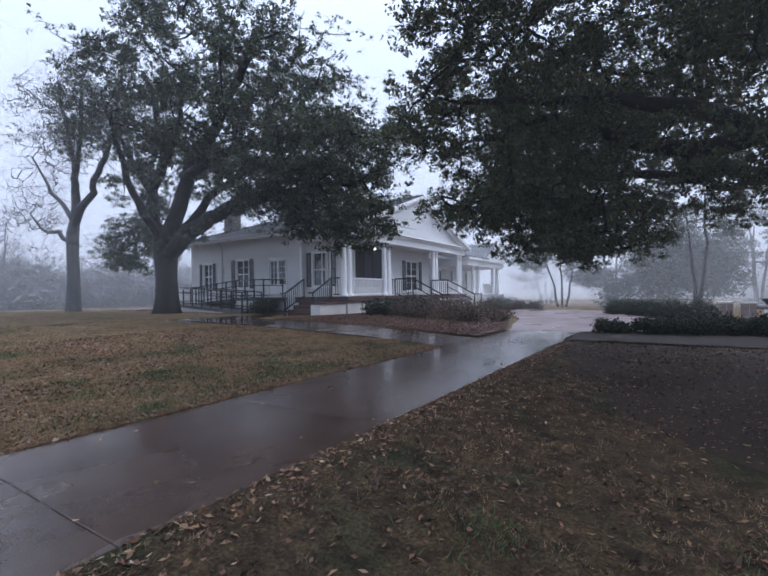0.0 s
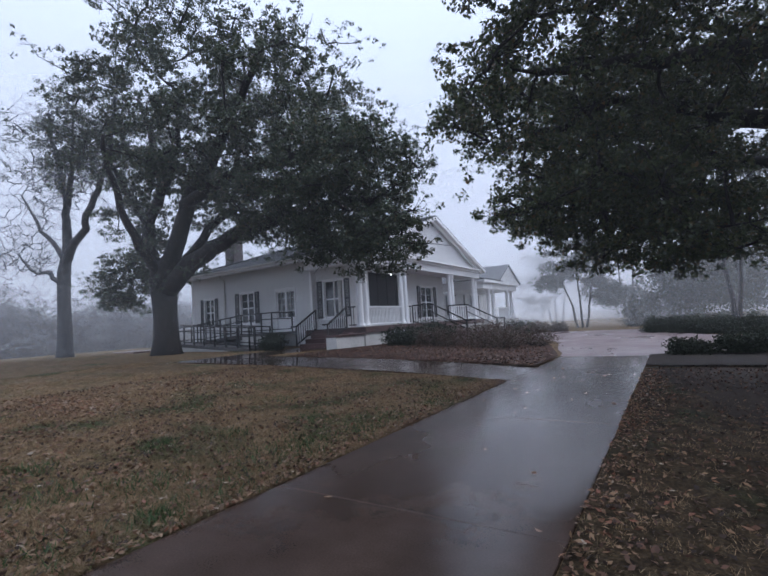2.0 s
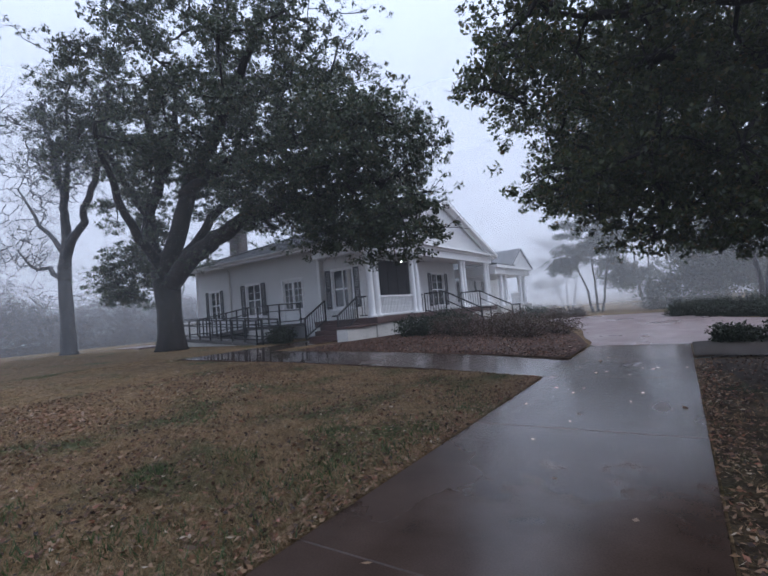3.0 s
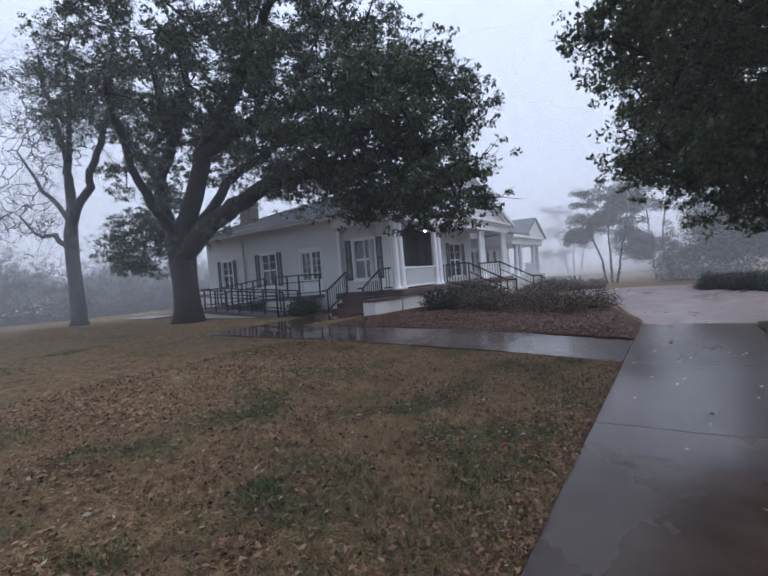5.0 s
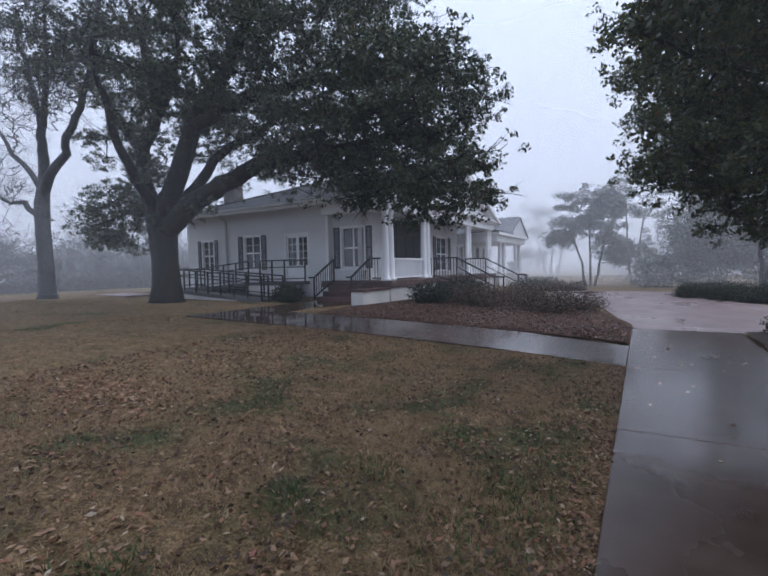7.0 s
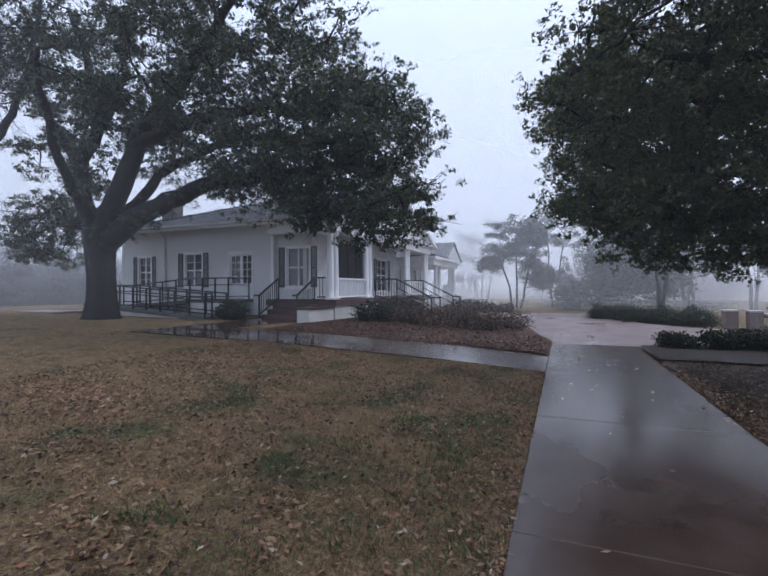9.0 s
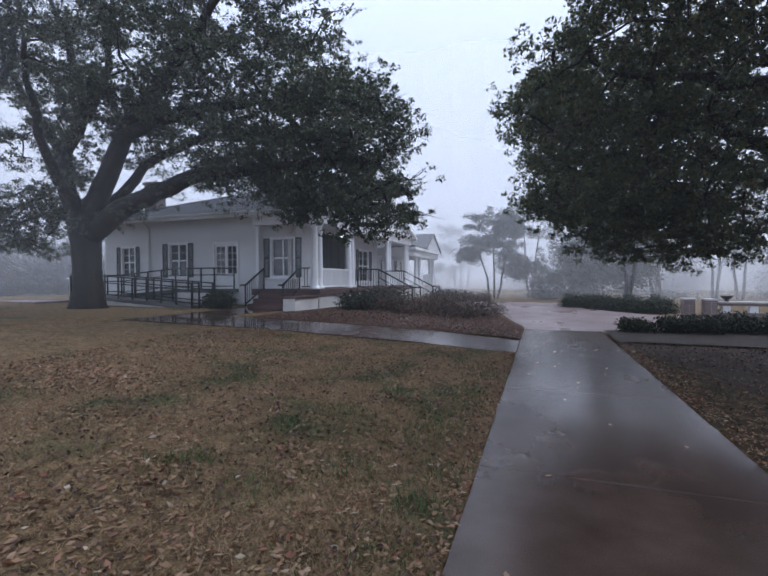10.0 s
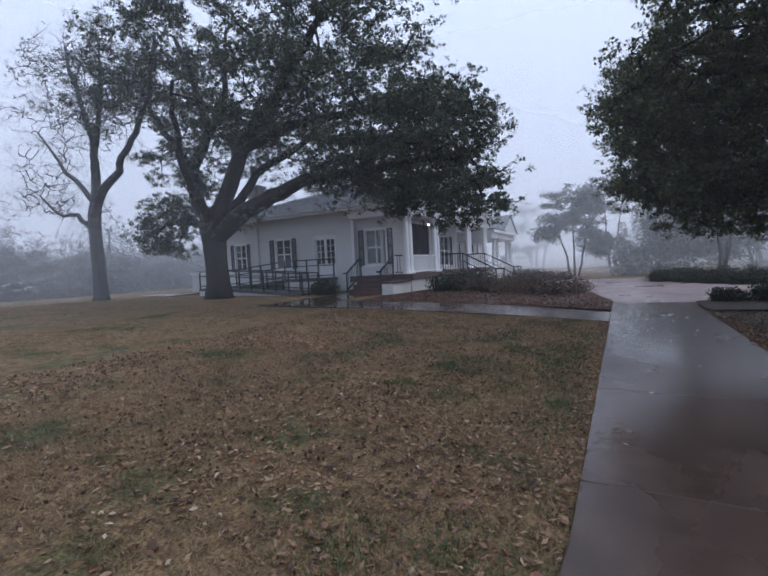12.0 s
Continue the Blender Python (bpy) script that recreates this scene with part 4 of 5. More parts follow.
def pad_leaves(rng, pads, radius, flat, sprays, per, tight, size, material, aspect=0.5):
    """Leaves in tight sprays that fill flattish pads."""
    k = len(pads)
    big = np.repeat(rng.uniform(0.7, 1.25, (k, 1)), sprays, axis=0) * radius
    d = unit(rng.normal(size=(k * sprays, 3)))
    c = np.repeat(pads, sprays, axis=0) + d * rng.uniform(0.0, 1.0, (k * sprays, 1)) ** 0.5 * big * [1, 1, flat]
    n = len(c)
    off = unit(rng.normal(size=(n * per, 3))) * rng.uniform(0.0, 1.0, (n * per, 1)) ** 0.5 * np.repeat(rng.uniform(0.6, 1.4, (n, 1)), per, axis=0) * tight
    return raw_mesh("crown", leaf_quads(np.repeat(c, per, axis=0) + off * [1, 1, 0.75], size, rng, 0.0, aspect), 4, n * per, material)


def limb_lines(rng, rows, owner, bark, sway=0.06):
    """Main limbs along their bends; gives back the points along them."""
    nodes = []
    for pts, r in rows:
        fine = []
        for a, b in zip(pts, pts[1:]):
            fine += wander(rng, a, b, 4, sway)[:-1]
        fine.append(np.array(pts[-1], float))
        n = len(fine) - 1
        part("limb", Geo().tube(fine, [r * (1 - 0.82 * i / n) + 0.02 for i in range(n + 1)], 10), bark, owner, "", True)
        nodes += fine[2:]
    return nodes


def tree(base, label, category="tree"):
    return thing("tree", base, label, category)


def add_crown(t, me, label=""):
    ob = new("crown", me)
    bx, by, bz = t["base_at"]
    ob.parent, ob.location = t, (-bx, -by, -bz)
    return tagged(ob, label)


# the great live oak beside the house
rng = np.random.default_rng(11)
OX, OY = -19.9, 12.55
oz = ground_z(OX, OY)
oak = tree((OX, OY, oz), "huge dark live oak spreading over the house corner", "tree")
g = Geo()
trunk = [(OX, OY, oz - 0.2), (OX, OY, oz + 0.15), (OX + 0.02, OY, oz + 0.7), (OX - 0.02, OY, oz + 1.6), (OX - 0.06, OY, oz + 2.5), (OX - 0.08, OY, oz + 3.2), (OX - 0.1, OY, oz + 4.0)]
g.tube(trunk, [0.78, 0.62, 0.52, 0.48, 0.52, 0.6, 0.46], 18)
part("trunk", g, BARK, oak, "thick wet dark trunk", True)
nodes = limb_lines(rng, [
    ([(OX + 0.1, OY, 3.2), (-17.8, 12.4, 4.15), (-16.4, 12.4, 4.6), (-14.7, 12.4, 5.0), (-12.6, 12.3, 5.0), (-10.4, 12.0, 4.9), (-8.2, 11.7, 4.7)], 0.40),
    ([(OX + 0.1, OY, 3.6), (-18.9, 12.4, 4.9), (-17.6, 12.3, 6.9), (-15.6, 12.2, 8.3), (-14.0, 12.1, 9.8), (-12.8, 12.0, 11.4)], 0.40),
    ([(-18.0, 12.3, 6.6), (-15.5, 12.4, 7.1), (-13.7, 12.4, 7.2), (-11.6, 12.2, 7.0), (-9.6, 11.9, 6.6)], 0.24),
    ([(OX - 0.2, OY, 3.7), (-20.7, 12.4, 4.9), (-20.8, 12.4, 6.1), (-19.7, 12.4, 7.8), (-20.4, 12.4, 10.1), (-21.5, 12.4, 12.4)], 0.36),
    ([(-19.8, 12.4, 7.6), (-18.7, 12.6, 9.4), (-18.2, 12.4, 11.8)], 0.2),
    ([(-20.7, 12.4, 6.2), (-22.0, 12.0, 8.0), (-23.2, 11.8, 10.0)], 0.2),
    ([(OX - 0.1, OY - 0.2, 3.7), (-19.4, 11.0, 5.4), (-18.2, 9.6, 7.1), (-17.2, 8.8, 8.2)], 0.2),
    ([(OX + 0.1, OY + 0.2, 3.8), (-18.4, 13.8, 6.0), (-16.0, 15.0, 7.6), (-13.6, 15.6, 8.6)], 0.22),
    ([(OX - 0.3, OY, 3.2), (-21.4, 12.9, 4.0), (-22.9, 12.9, 4.2), (-24.3, 12.8, 3.9)], 0.13)], oak, BARK)
shapes = [(-18.2, 12.3, 11.0, 6.0, 4.6, 4.0, 92), (-13.0, 12.2, 8.9, 3.7, 3.7, 2.7, 70), (-9.0, 11.8, 5.7, 2.0, 2.3, 1.6, 50), (-22.8, 12.0, 9.8, 3.0, 3.0, 3.0, 26), (-16.6, 10.0, 7.4, 2.2, 1.8, 1.0, 10),
          (-23.4, 12.8, 4.0, 1.5, 1.3, 1.5, 22), (-11.8, 12.0, 5.4, 2.2, 2.0, 0.7, 28), (-9.3, 12.0, 4.0, 1.9, 1.5, 0.45, 22), (-7.3, 11.5, 3.9, 0.6, 1.0, 0.4, 6), (-8.1, 11.8, 3.3, 1.5, 1.2, 0.55, 24), (-12.2, 12.1, 4.6, 1.6, 1.2, 0.4, 8), (-11.5, 12.2, 4.6, 1.0, 1.1, 0.3, 7), (-9.8, 11.9, 3.5, 1.1, 0.8, 0.25, 7), (-21.2, 12.4, 6.4, 1.4, 1.2, 1.2, 9), (-18.4, 13.7, 7.2, 2.6, 1.0, 1.4, 15)]
pads = pads_in(rng, shapes, 0.72)
g = Geo()
branch_out(rng, g, nodes, pads, 0.06, 0.016)
pad_twigs(rng, g, pads, 0.8, 0.6, 7, 0.011)
part("branchwork", g, BARK, oak)
add_crown(oak, pad_leaves(rng, pads, 0.82, 0.58, 28, 22, 0.16, 0.102, OAKLEAF, 0.55), "dense small dark evergreen leaves")
# loose outer sprays and shoots off the limbs
light = np.concatenate([pads[rng.permutation(len(pads))[:150]] + rng.normal(size=(150, 3)) * [0.7, 0.7, 0.5], np.array(nodes)[rng.permutation(len(nodes))[:70]] + rng.normal(size=(70, 3)) * 0.45])
light = light[(light[:, 0] < -7.6) & (light[:, 2] > 3.0)]
g = Geo()
branch_out(rng, g, np.concatenate([pads, np.array(nodes)]), light, 0.02, 0.01)
pad_twigs(rng, g, light, 0.5, 0.7, 6, 0.007)
part("branchwork", g, BARK, oak)
add_crown(oak, pad_leaves(rng, light, 0.75, 0.7, 12, 16, 0.13, 0.09, OAKLEAF, 0.5), "loose sprays of outer leaves")

# the broad tree whose crown hangs over the walk
rng = np.random.default_rng(23)
TX, TY = 2.9, 9.9
tz = ground_z(TX, TY)
near = tree((TX, TY, tz), "broad evergreen oak with low branches over the lawn", "tree")
part("trunk", Geo().tube([(TX, TY, tz - 0.2), (TX, TY, tz + 0.1), (TX - 0.03, TY, tz + 1.0), (TX - 0.08, TY, tz + 2.0), (TX - 0.1, TY, tz + 3.0)], [0.62, 0.45, 0.36, 0.35, 0.3], 14), BARK, near, "dark trunk", True)
FORK = (TX - 0.08, TY, tz + 2.6)
nodes = limb_lines(rng, [
    ([FORK, (1.6, 9.8, 3.7), (0.2, 9.8, 3.75), (-1.3, 9.9, 4.5), (-3.3, 9.8, 4.6)], 0.21),
    ([FORK, (1.3, 8.9, 3.6), (-0.6, 7.9, 4.2), (-2.6, 7.4, 4.4)], 0.16),
    ([FORK, (1.2, 11.0, 3.5), (-0.4, 11.8, 3.8), (-1.9, 12.4, 4.1)], 0.15),
    ([FORK, (1.6, 11.4, 4.4), (0.2, 12.8, 5.4), (-1.4, 13.4, 6.2)], 0.16),
    ([FORK, (2.0, 8.0, 4.2), (0.9, 6.2, 5.2), (0.2, 5.2, 5.6)], 0.16),
    ([FORK, (1.8, 9.6, 5.2), (0.2, 9.2, 6.6), (-1.6, 8.9, 7.6)], 0.2),
    ([FORK, (2.6, 9.8, 6.0), (2.4, 9.8, 9.5)], 0.22),
    ([FORK, (4.0, 8.2, 4.6), (5.4, 6.4, 6.2)], 0.17),
    ([FORK, (4.8, 10.2, 4.2), (7.0, 10.5, 5.2)], 0.17),
    ([FORK, (3.6, 12.0, 4.6), (4.4, 14.0, 5.8)], 0.17)], near, BARK, 0.09)
# pads at (3.4, 3.0) and (-1.7, 5.3): unseen boughs, added to darken lawn and walk
shapes = [(2.6, 9.6, 7.0, 5.0, 4.6, 3.0, 62), (-1.85, 9.4, 4.6, 2.1, 3.0, 1.6, 70), (-2.1, 9.8, 3.0, 1.8, 2.4, 0.55, 34), (-1.4, 10.2, 2.2, 1.5, 2.0, 0.3, 18), (5.4, 5.6, 5.8, 3.0, 2.4, 1.8, 34), (7.4, 9.6, 5.6, 2.4, 4.0, 2.6, 40), (3.4, 3.0, 5.9, 3.2, 1.8, 1.0, 34), (-2.3, 7.4, 5.5, 1.2, 1.2, 0.8, 10), (-1.7, 5.3, 6.6, 1.6, 1.4, 0.7, 22), (1.0, 9.2, 5.1, 1.3, 1.6, 0.8, 18), (1.3, 7.2, 4.4, 1.2, 1.0, 0.6, 10), (-3.3, 7.7, 4.2, 0.7, 1.1, 0.8, 10), (-0.8, 7.4, 6.1, 2.3, 1.9, 1.5, 28), (1.9, 5.9, 5.9, 2.9, 1.5, 2.1, 26), (3.4, 9.6, 3.1, 4.2, 3.6, 0.8, 48),
          (-0.3, 12.0, 3.9, 2.2, 2.0, 1.5, 28), (-1.5, 9.0, 7.0, 2.0, 2.2, 1.0, 7), (-2.2, 7.9, 5.0, 1.4, 1.2, 0.9, 12), (-1.5, 13.2, 5.4, 2.2, 2.2, 1.8, 34), (-2.6, 12.8, 4.4, 1.5, 1.7, 1.2, 30), (-2.3, 13.5, 6.1, 2.0, 2.0, 1.4, 24), (1.6, 13.6, 6.0, 2.3, 2.2, 2.0, 16)]
pads = pads_in(rng, shapes, 0.58)
g = Geo()
branch_out(rng, g, nodes, pads, 0.045, 0.012)
pad_twigs(rng, g, pads, 0.5, 0.6, 8, 0.008)
part("branchwork", g, BARK, near)
seen = (pads[:, 0] < 2.8) & (pads[:, 1] < 11.4)
add_crown(near, pad_leaves(rng, pads[seen], 0.66, 0.6, 26, 24, 0.125, 0.068, NEARLEAF, 0.6), "thick dark green leaves")
add_crown(near, pad_leaves(rng, pads[~seen], 0.7, 0.6, 22, 18, 0.14, 0.085, NEARLEAF, 0.6), "thick dark green leaves on the far boughs")
light = pads[rng.permutation(len(pads))[:150]] + rng.normal(size=(150, 3)) * [0.5, 0.5, 0.4]
light = light[(light[:, 0] > -4.1) & (light[:, 2] > 2.1)]
g = Geo()
branch_out(rng, g, pads, light, 0.015, 0.008)
pad_twigs(rng, g, light, 0.4, 0.7, 6, 0.005)
part("branchwork", g, BARK, near)
add_crown(near, pad_leaves(rng, light, 0.6, 0.7, 13, 17, 0.11, 0.066, NEARLEAF, 0.55), "loose sprays of outer leaves")

# the leafless tree
rng = np.random.default_rng(31)
BX, BY = -27.6, 11.75
bz = ground_z(BX, BY)
bare = tree((BX, BY, bz), "tall leafless grey tree with crooked branches", "tree")
part("trunk", Geo().tube([(BX, BY, bz - 0.2), (BX, BY, bz + 0.2), (BX + 0.02, BY, bz + 1.5), (BX - 0.1, BY, bz + 3.2), (BX - 0.08, BY, bz + 4.4), (BX + 0.02, BY, bz + 5.0)], [0.52, 0.37, 0.32, 0.3, 0.3, 0.2], 14), PALEBARK, bare, "", True)
nodes = limb_lines(rng, [
    ([(BX - 0.09, BY, bz + 3.7), (-27.55, 11.74, 5.3), (-27.15, 11.7, 6.9), (-26.9, 11.6, 8.2), (-27.6, 11.5, 10.4), (-28.4, 11.4, 13.4)], 0.29),
    ([(BX - 0.05, BY, bz + 4.2), (-27.2, 11.72, 5.5), (-26.4, 11.7, 6.2), (-25.0, 11.6, 7.0), (-23.2, 11.4, 8.2), (-21.8, 11.3, 10.0), (-21.2, 11.2, 12.0)], 0.24),
    ([(-26.8, 11.6, 8.2), (-25.8, 11.4, 10.2), (-25.2, 11.2, 12.8)], 0.13),
    ([(BX - 0.1, BY, bz + 3.6), (-28.6, 11.5, 4.9), (-29.6, 11.3, 5.0), (-31.0, 10.9, 6.2)], 0.13),
    ([(BX, BY, bz + 5.0), (-29.0, 11.2, 7.2), (-30.6, 10.9, 9.4)], 0.13)], bare, PALEBARK, 0.05)
shapes = [(-27.8, 11.4, 11.0, 3.8, 2.6, 3.2, 84), (-24.0, 11.4, 10.6, 2.6, 2.2, 2.4, 50), (-30.6, 11.0, 7.4, 2.2, 1.8, 2.2, 40), (-30.2, 11.0, 5.6, 1.8, 1.4, 0.9, 22), (-26.6, 11.5, 9.4, 2.2, 1.6, 1.6, 24)]
pads = pads_in(rng, shapes, 0.6)
g = Geo()
branch_out(rng, g, nodes, pads, 0.045, 0.014, 0.3)
for p in pads:
    twigs(rng, g, p, rng.normal(size=3) + [0, 0, 0.3], rng.uniform(0.9, 1.5), 0.014, 2, [], 0.7, 0.0, 4, 3)
part("branchwork", g, PALEBARK, bare)
add_crown(bare, pad_leaves(rng, pads[pads[:, 2] > 9.6], 0.75, 0.6, 9, 12, 0.15, 0.09, FARLEAF), "few hanging leaves high up")


def far_tree(seed, x, y, height, width, stems, lobes, label, low=0.3, leafy=True, group="far trees in the fog", bark=PALEBARK, material=FARLEAF, lobe_pads=9, sprays=13):
    """A tree in the distance: stems that fork, and a crown of separate lobes."""
    rng = np.random.default_rng(seed)
    z = ground_z(x, y)
    t = tagged(tree((x, y, z), label), group=group)
    rows = []
    for s in range(stems):
        off = (s - (stems - 1) / 2) * width * 0.1
        top = (x + off * 2.2 + rng.normal() * width * 0.05, y + rng.normal() * width * 0.1, z + height * rng.uniform(0.62, 0.86))
        mid = (x + off * 1.3, y, z + height * 0.32)
        rows.append(([(x + off * 0.45, y, z - 0.2), mid, top], height * 0.012))
    nodes = limb_lines(rng, rows, t, bark, height * 0.006)
    lows = [p for p in nodes if p[2] > z + height * low * 0.7]
    shapes = []
    for k in range(lobes):
        a = rng.uniform(0, 2 * np.pi)
        h = low + (0.95 - low) * (k + 0.5) / lobes
        reach = width * 0.5 * math.sqrt(max(0.08, 1 - ((h - 0.5) / 0.55) ** 2)) * rng.uniform(0.55, 0.95)
        s = width * rng.uniform(0.16, 0.25)
        shapes.append((x + math.cos(a) * reach, y + math.sin(a) * reach * 0.6, z + height * h, s * 1.2, s, s * 0.8, lobe_pads))
    pads = pads_in(rng, shapes, width * 0.05)
    g = Geo()
    branch_out(rng, g, lows, pads, height * 0.006, height * 0.0022, 0.2)
    if leafy:
        pad_twigs(rng, g, pads, width * 0.07, 0.6, 3, height * 0.0016)
        add_crown(t, pad_leaves(rng, pads, width * 0.095, 0.62, sprays, 10, height * 0.022, height * 0.015, material, 0.6))
    else:
        for p in pads:
            twigs(rng, g, p, rng.normal(size=3) + [0, 0, 0.5], width * 0.16, height * 0.0022, 2, [], 0.6, 0.0, 4, 3)
    part("branchwork", g, bark, t)
    return t


def mound(seed, name, shapes, count, size, material, base, label, category="bush", group="", per=12, spread=0.08, stems=0, stem_mat=None, aspect=0.5):
    """A leafy bush or hedge filling the ellipsoids."""
    rng = np.random.default_rng(seed)
    t = thing(name, base, label, category, group)
    total = sum(s[3] * s[4] * s[5] for s in shapes)
    cl = in_ellipsoids(rng, [(*s, max(8, int(count * s[3] * s[4] * s[5] / total))) for s in shapes])
    cl[:, 2] = np.maximum(cl[:, 2], base[2] + 0.02)
    me = crown_mesh(rng, cl, per, spread, size, material, "leaves", aspect)
    ob = new("leaves", me)
    ob.parent, ob.location = t, tuple(-c for c in base)
    if stems:
        g = Geo()
        for i in range(stems):
            s = shapes[i % len(shapes)]
            a = (s[0] + rng.uniform(-0.3, 0.3) * s[3], s[1] + rng.uniform(-0.3, 0.3) * s[4], base[2] - 0.02)
            tip = np.array(s[:3]) + unit(rng.normal(size=(1, 3)))[0] * np.array(s[3:6]) * 0.9
            tip[2] = max(tip[2], base[2] + 0.15)
            g.tube(wander(rng, a, tip, 4, 0.03), [0.009, 0.008, 0.007, 0.006, 0.004], 4, cap=False)
        part("stems", g, stem_mat or BARK, t)
    return t


far_tree(41, -7.3, 38.6, 7.2, 5.8, 3, 20, "broad hazy evergreen tree beyond the drive", 0.3, bark=BARK, lobe_pads=9, sprays=26)
far_tree(42, -4.6, 47.0, 9.0, 6.5, 2, 13, "pale hazy tree in thick fog", 0.2)
far_tree(43, 1.5, 31.0, 9.5, 5.0, 2, 9, "slender tree behind the hedge", 0.45, bark=BARK)
far_tree(44, 6.0, 46.0, 9.0, 6.0, 2, 7, "faint thin tree in the fog", 0.4)
far_tree(45, 13.0, 48.0, 10.0, 7.0, 2, 9, "faint broad tree in the fog", 0.35)
far_tree(46, 3.0, 58.0, 11.0, 8.0, 2, 9, "faint tall tree in the fog", 0.3)
far_tree(47, 20.0, 42.0, 9.0, 7.0, 2, 9, "faint rounded tree in the fog", 0.3)
far_tree(48, -43.0, 13.0, 8.0, 5.0, 2, 7, "faint bare tree in the fog", leafy=False)
far_tree(49, -46.0, 23.0, 9.0, 5.0, 2, 7, "faint bare tree far behind the oak", leafy=False)
far_tree(50, -38.0, 24.0, 8.0, 4.5, 2, 6, "faint bare tree behind the house", leafy=False)
far_tree(52, 9.0, 41.0, 9.0, 4.5, 2, 6, "faint bare tree beyond the low wall", leafy=False)
far_tree(53, 13.5, 43.0, 8.0, 4.5, 1, 6, "faint slim bare tree beyond the low wall", leafy=False)
far_tree(54, 5.0, 40.0, 9.5, 4.5, 1, 6, "faint slim bare tree behind the hedge", leafy=False)
far_tree(55, 17.0, 38.0, 8.5, 5.5, 2, 8, "faint rounded tree beyond the low wall", 0.3)
far_tree(51, -14.0, 62.0, 10.0, 9.0, 3, 9, "faint tree beyond the far wing", 0.25)
mound(61, "tree", [(-0.2, 37.5, 3.0, 2.5, 2.2, 3.0), (2.4, 38.4, 2.7, 2.2, 2.2, 2.4), (-3.2, 36.8, 0.9, 1.3, 1.2, 1.5)], 2600, 0.17, BUSHLEAF, (-0.5, 37.8, ground_z(-0.5, 37.8)), "dense rounded evergreen mass in the fog", "tree", "far trees in the fog", 16, 0.2, 10, PALEBARK)
# distant wood on the western side
for i, (x, y, s) in enumerate([(-46, 2, 5.0), (-45, 9, 4.6), (-43, 15, 4.2), (-42, 21, 4.0), (-40, 26, 4.0), (-36, 31, 4.2), (-58, 30, 7.0), (-56, 12, 7.0), (9, 60, 4.5), (20, 56, 4.5), (31, 48, 4.5), (-3, 64, 4.0)]):
    mound(70 + i, "thicket", [(x, y, s * 0.4, 5.5, 4.5, s * 0.8), (x + 3, y + 4, s * 0.35, 4.5, 4, s * 0.65)], 560, 0.8, THICKET, (x, y, ground_z(x, y)), "dim leafless thicket far off in the fog", "thicket", "thickets in the fog", 17, 0.55, 50, PALEBARK, 0.055)

# hedges and bushes by the drive
hedge = [(-1.9 + 0.98 * i, 25.6 - 1.1 * i, 0.22, 0.85, 0.75, 0.52) for i in range(4)]
mound(81, "hedge", hedge, 3000, 0.07, BUSHLEAF, (0.6, 23.8, 0.0), "clipped dark hedge along the drive", "hedge", "", 12, 0.09)
for i, (x, y, r) in enumerate([(-1.2, 14.15, 0.42), (-0.2, 14.35, 0.51), (0.6, 14.35, 0.58), (1.4, 14.55, 0.61), (2.3, 14.45, 0.64), (3.3, 14.65, 0.66), (4.5, 14.55, 0.74), (5.8, 14.95, 0.80)]):
    z = ground_z(x, y)
    mound(90 + i, "bush", [(x, y, z + r * 0.42, r, r * 0.8, r * 0.48), (x + r * 0.5, y + 0.2, z + r * 0.32, r * 0.8, r * 0.7, r * 0.36)], 320, 0.075, BUSHLEAF, (x, y, z), "low rounded dark green bush in the soil bed", "bush", "bushes along the soil bed", 14, 0.07, 8)
for i, (x, y, r, m, lab) in enumerate([(-10.2, 30.3, 0.75, BUSHLEAF, "dark green bush at the foot of the far wing"), (-9.2, 29.8, 0.7, BUSHLEAF, "dark green bush at the foot of the far wing"), (-8.2, 29.2, 0.55, REDLEAF, "reddish low shrub at the edge of the drive"), (-7.2, 29.6, 0.5, REDLEAF, "reddish low shrub at the edge of the drive")]):
    z = ground_z(x, y)
    mound(130 + i, "bush", [(x, y, z + r * 0.45, r * 1.1, r, r * 0.7)], 220, 0.09, m, (x, y, z), lab, "bush", "bushes by the far wing", 12, 0.09, 8)
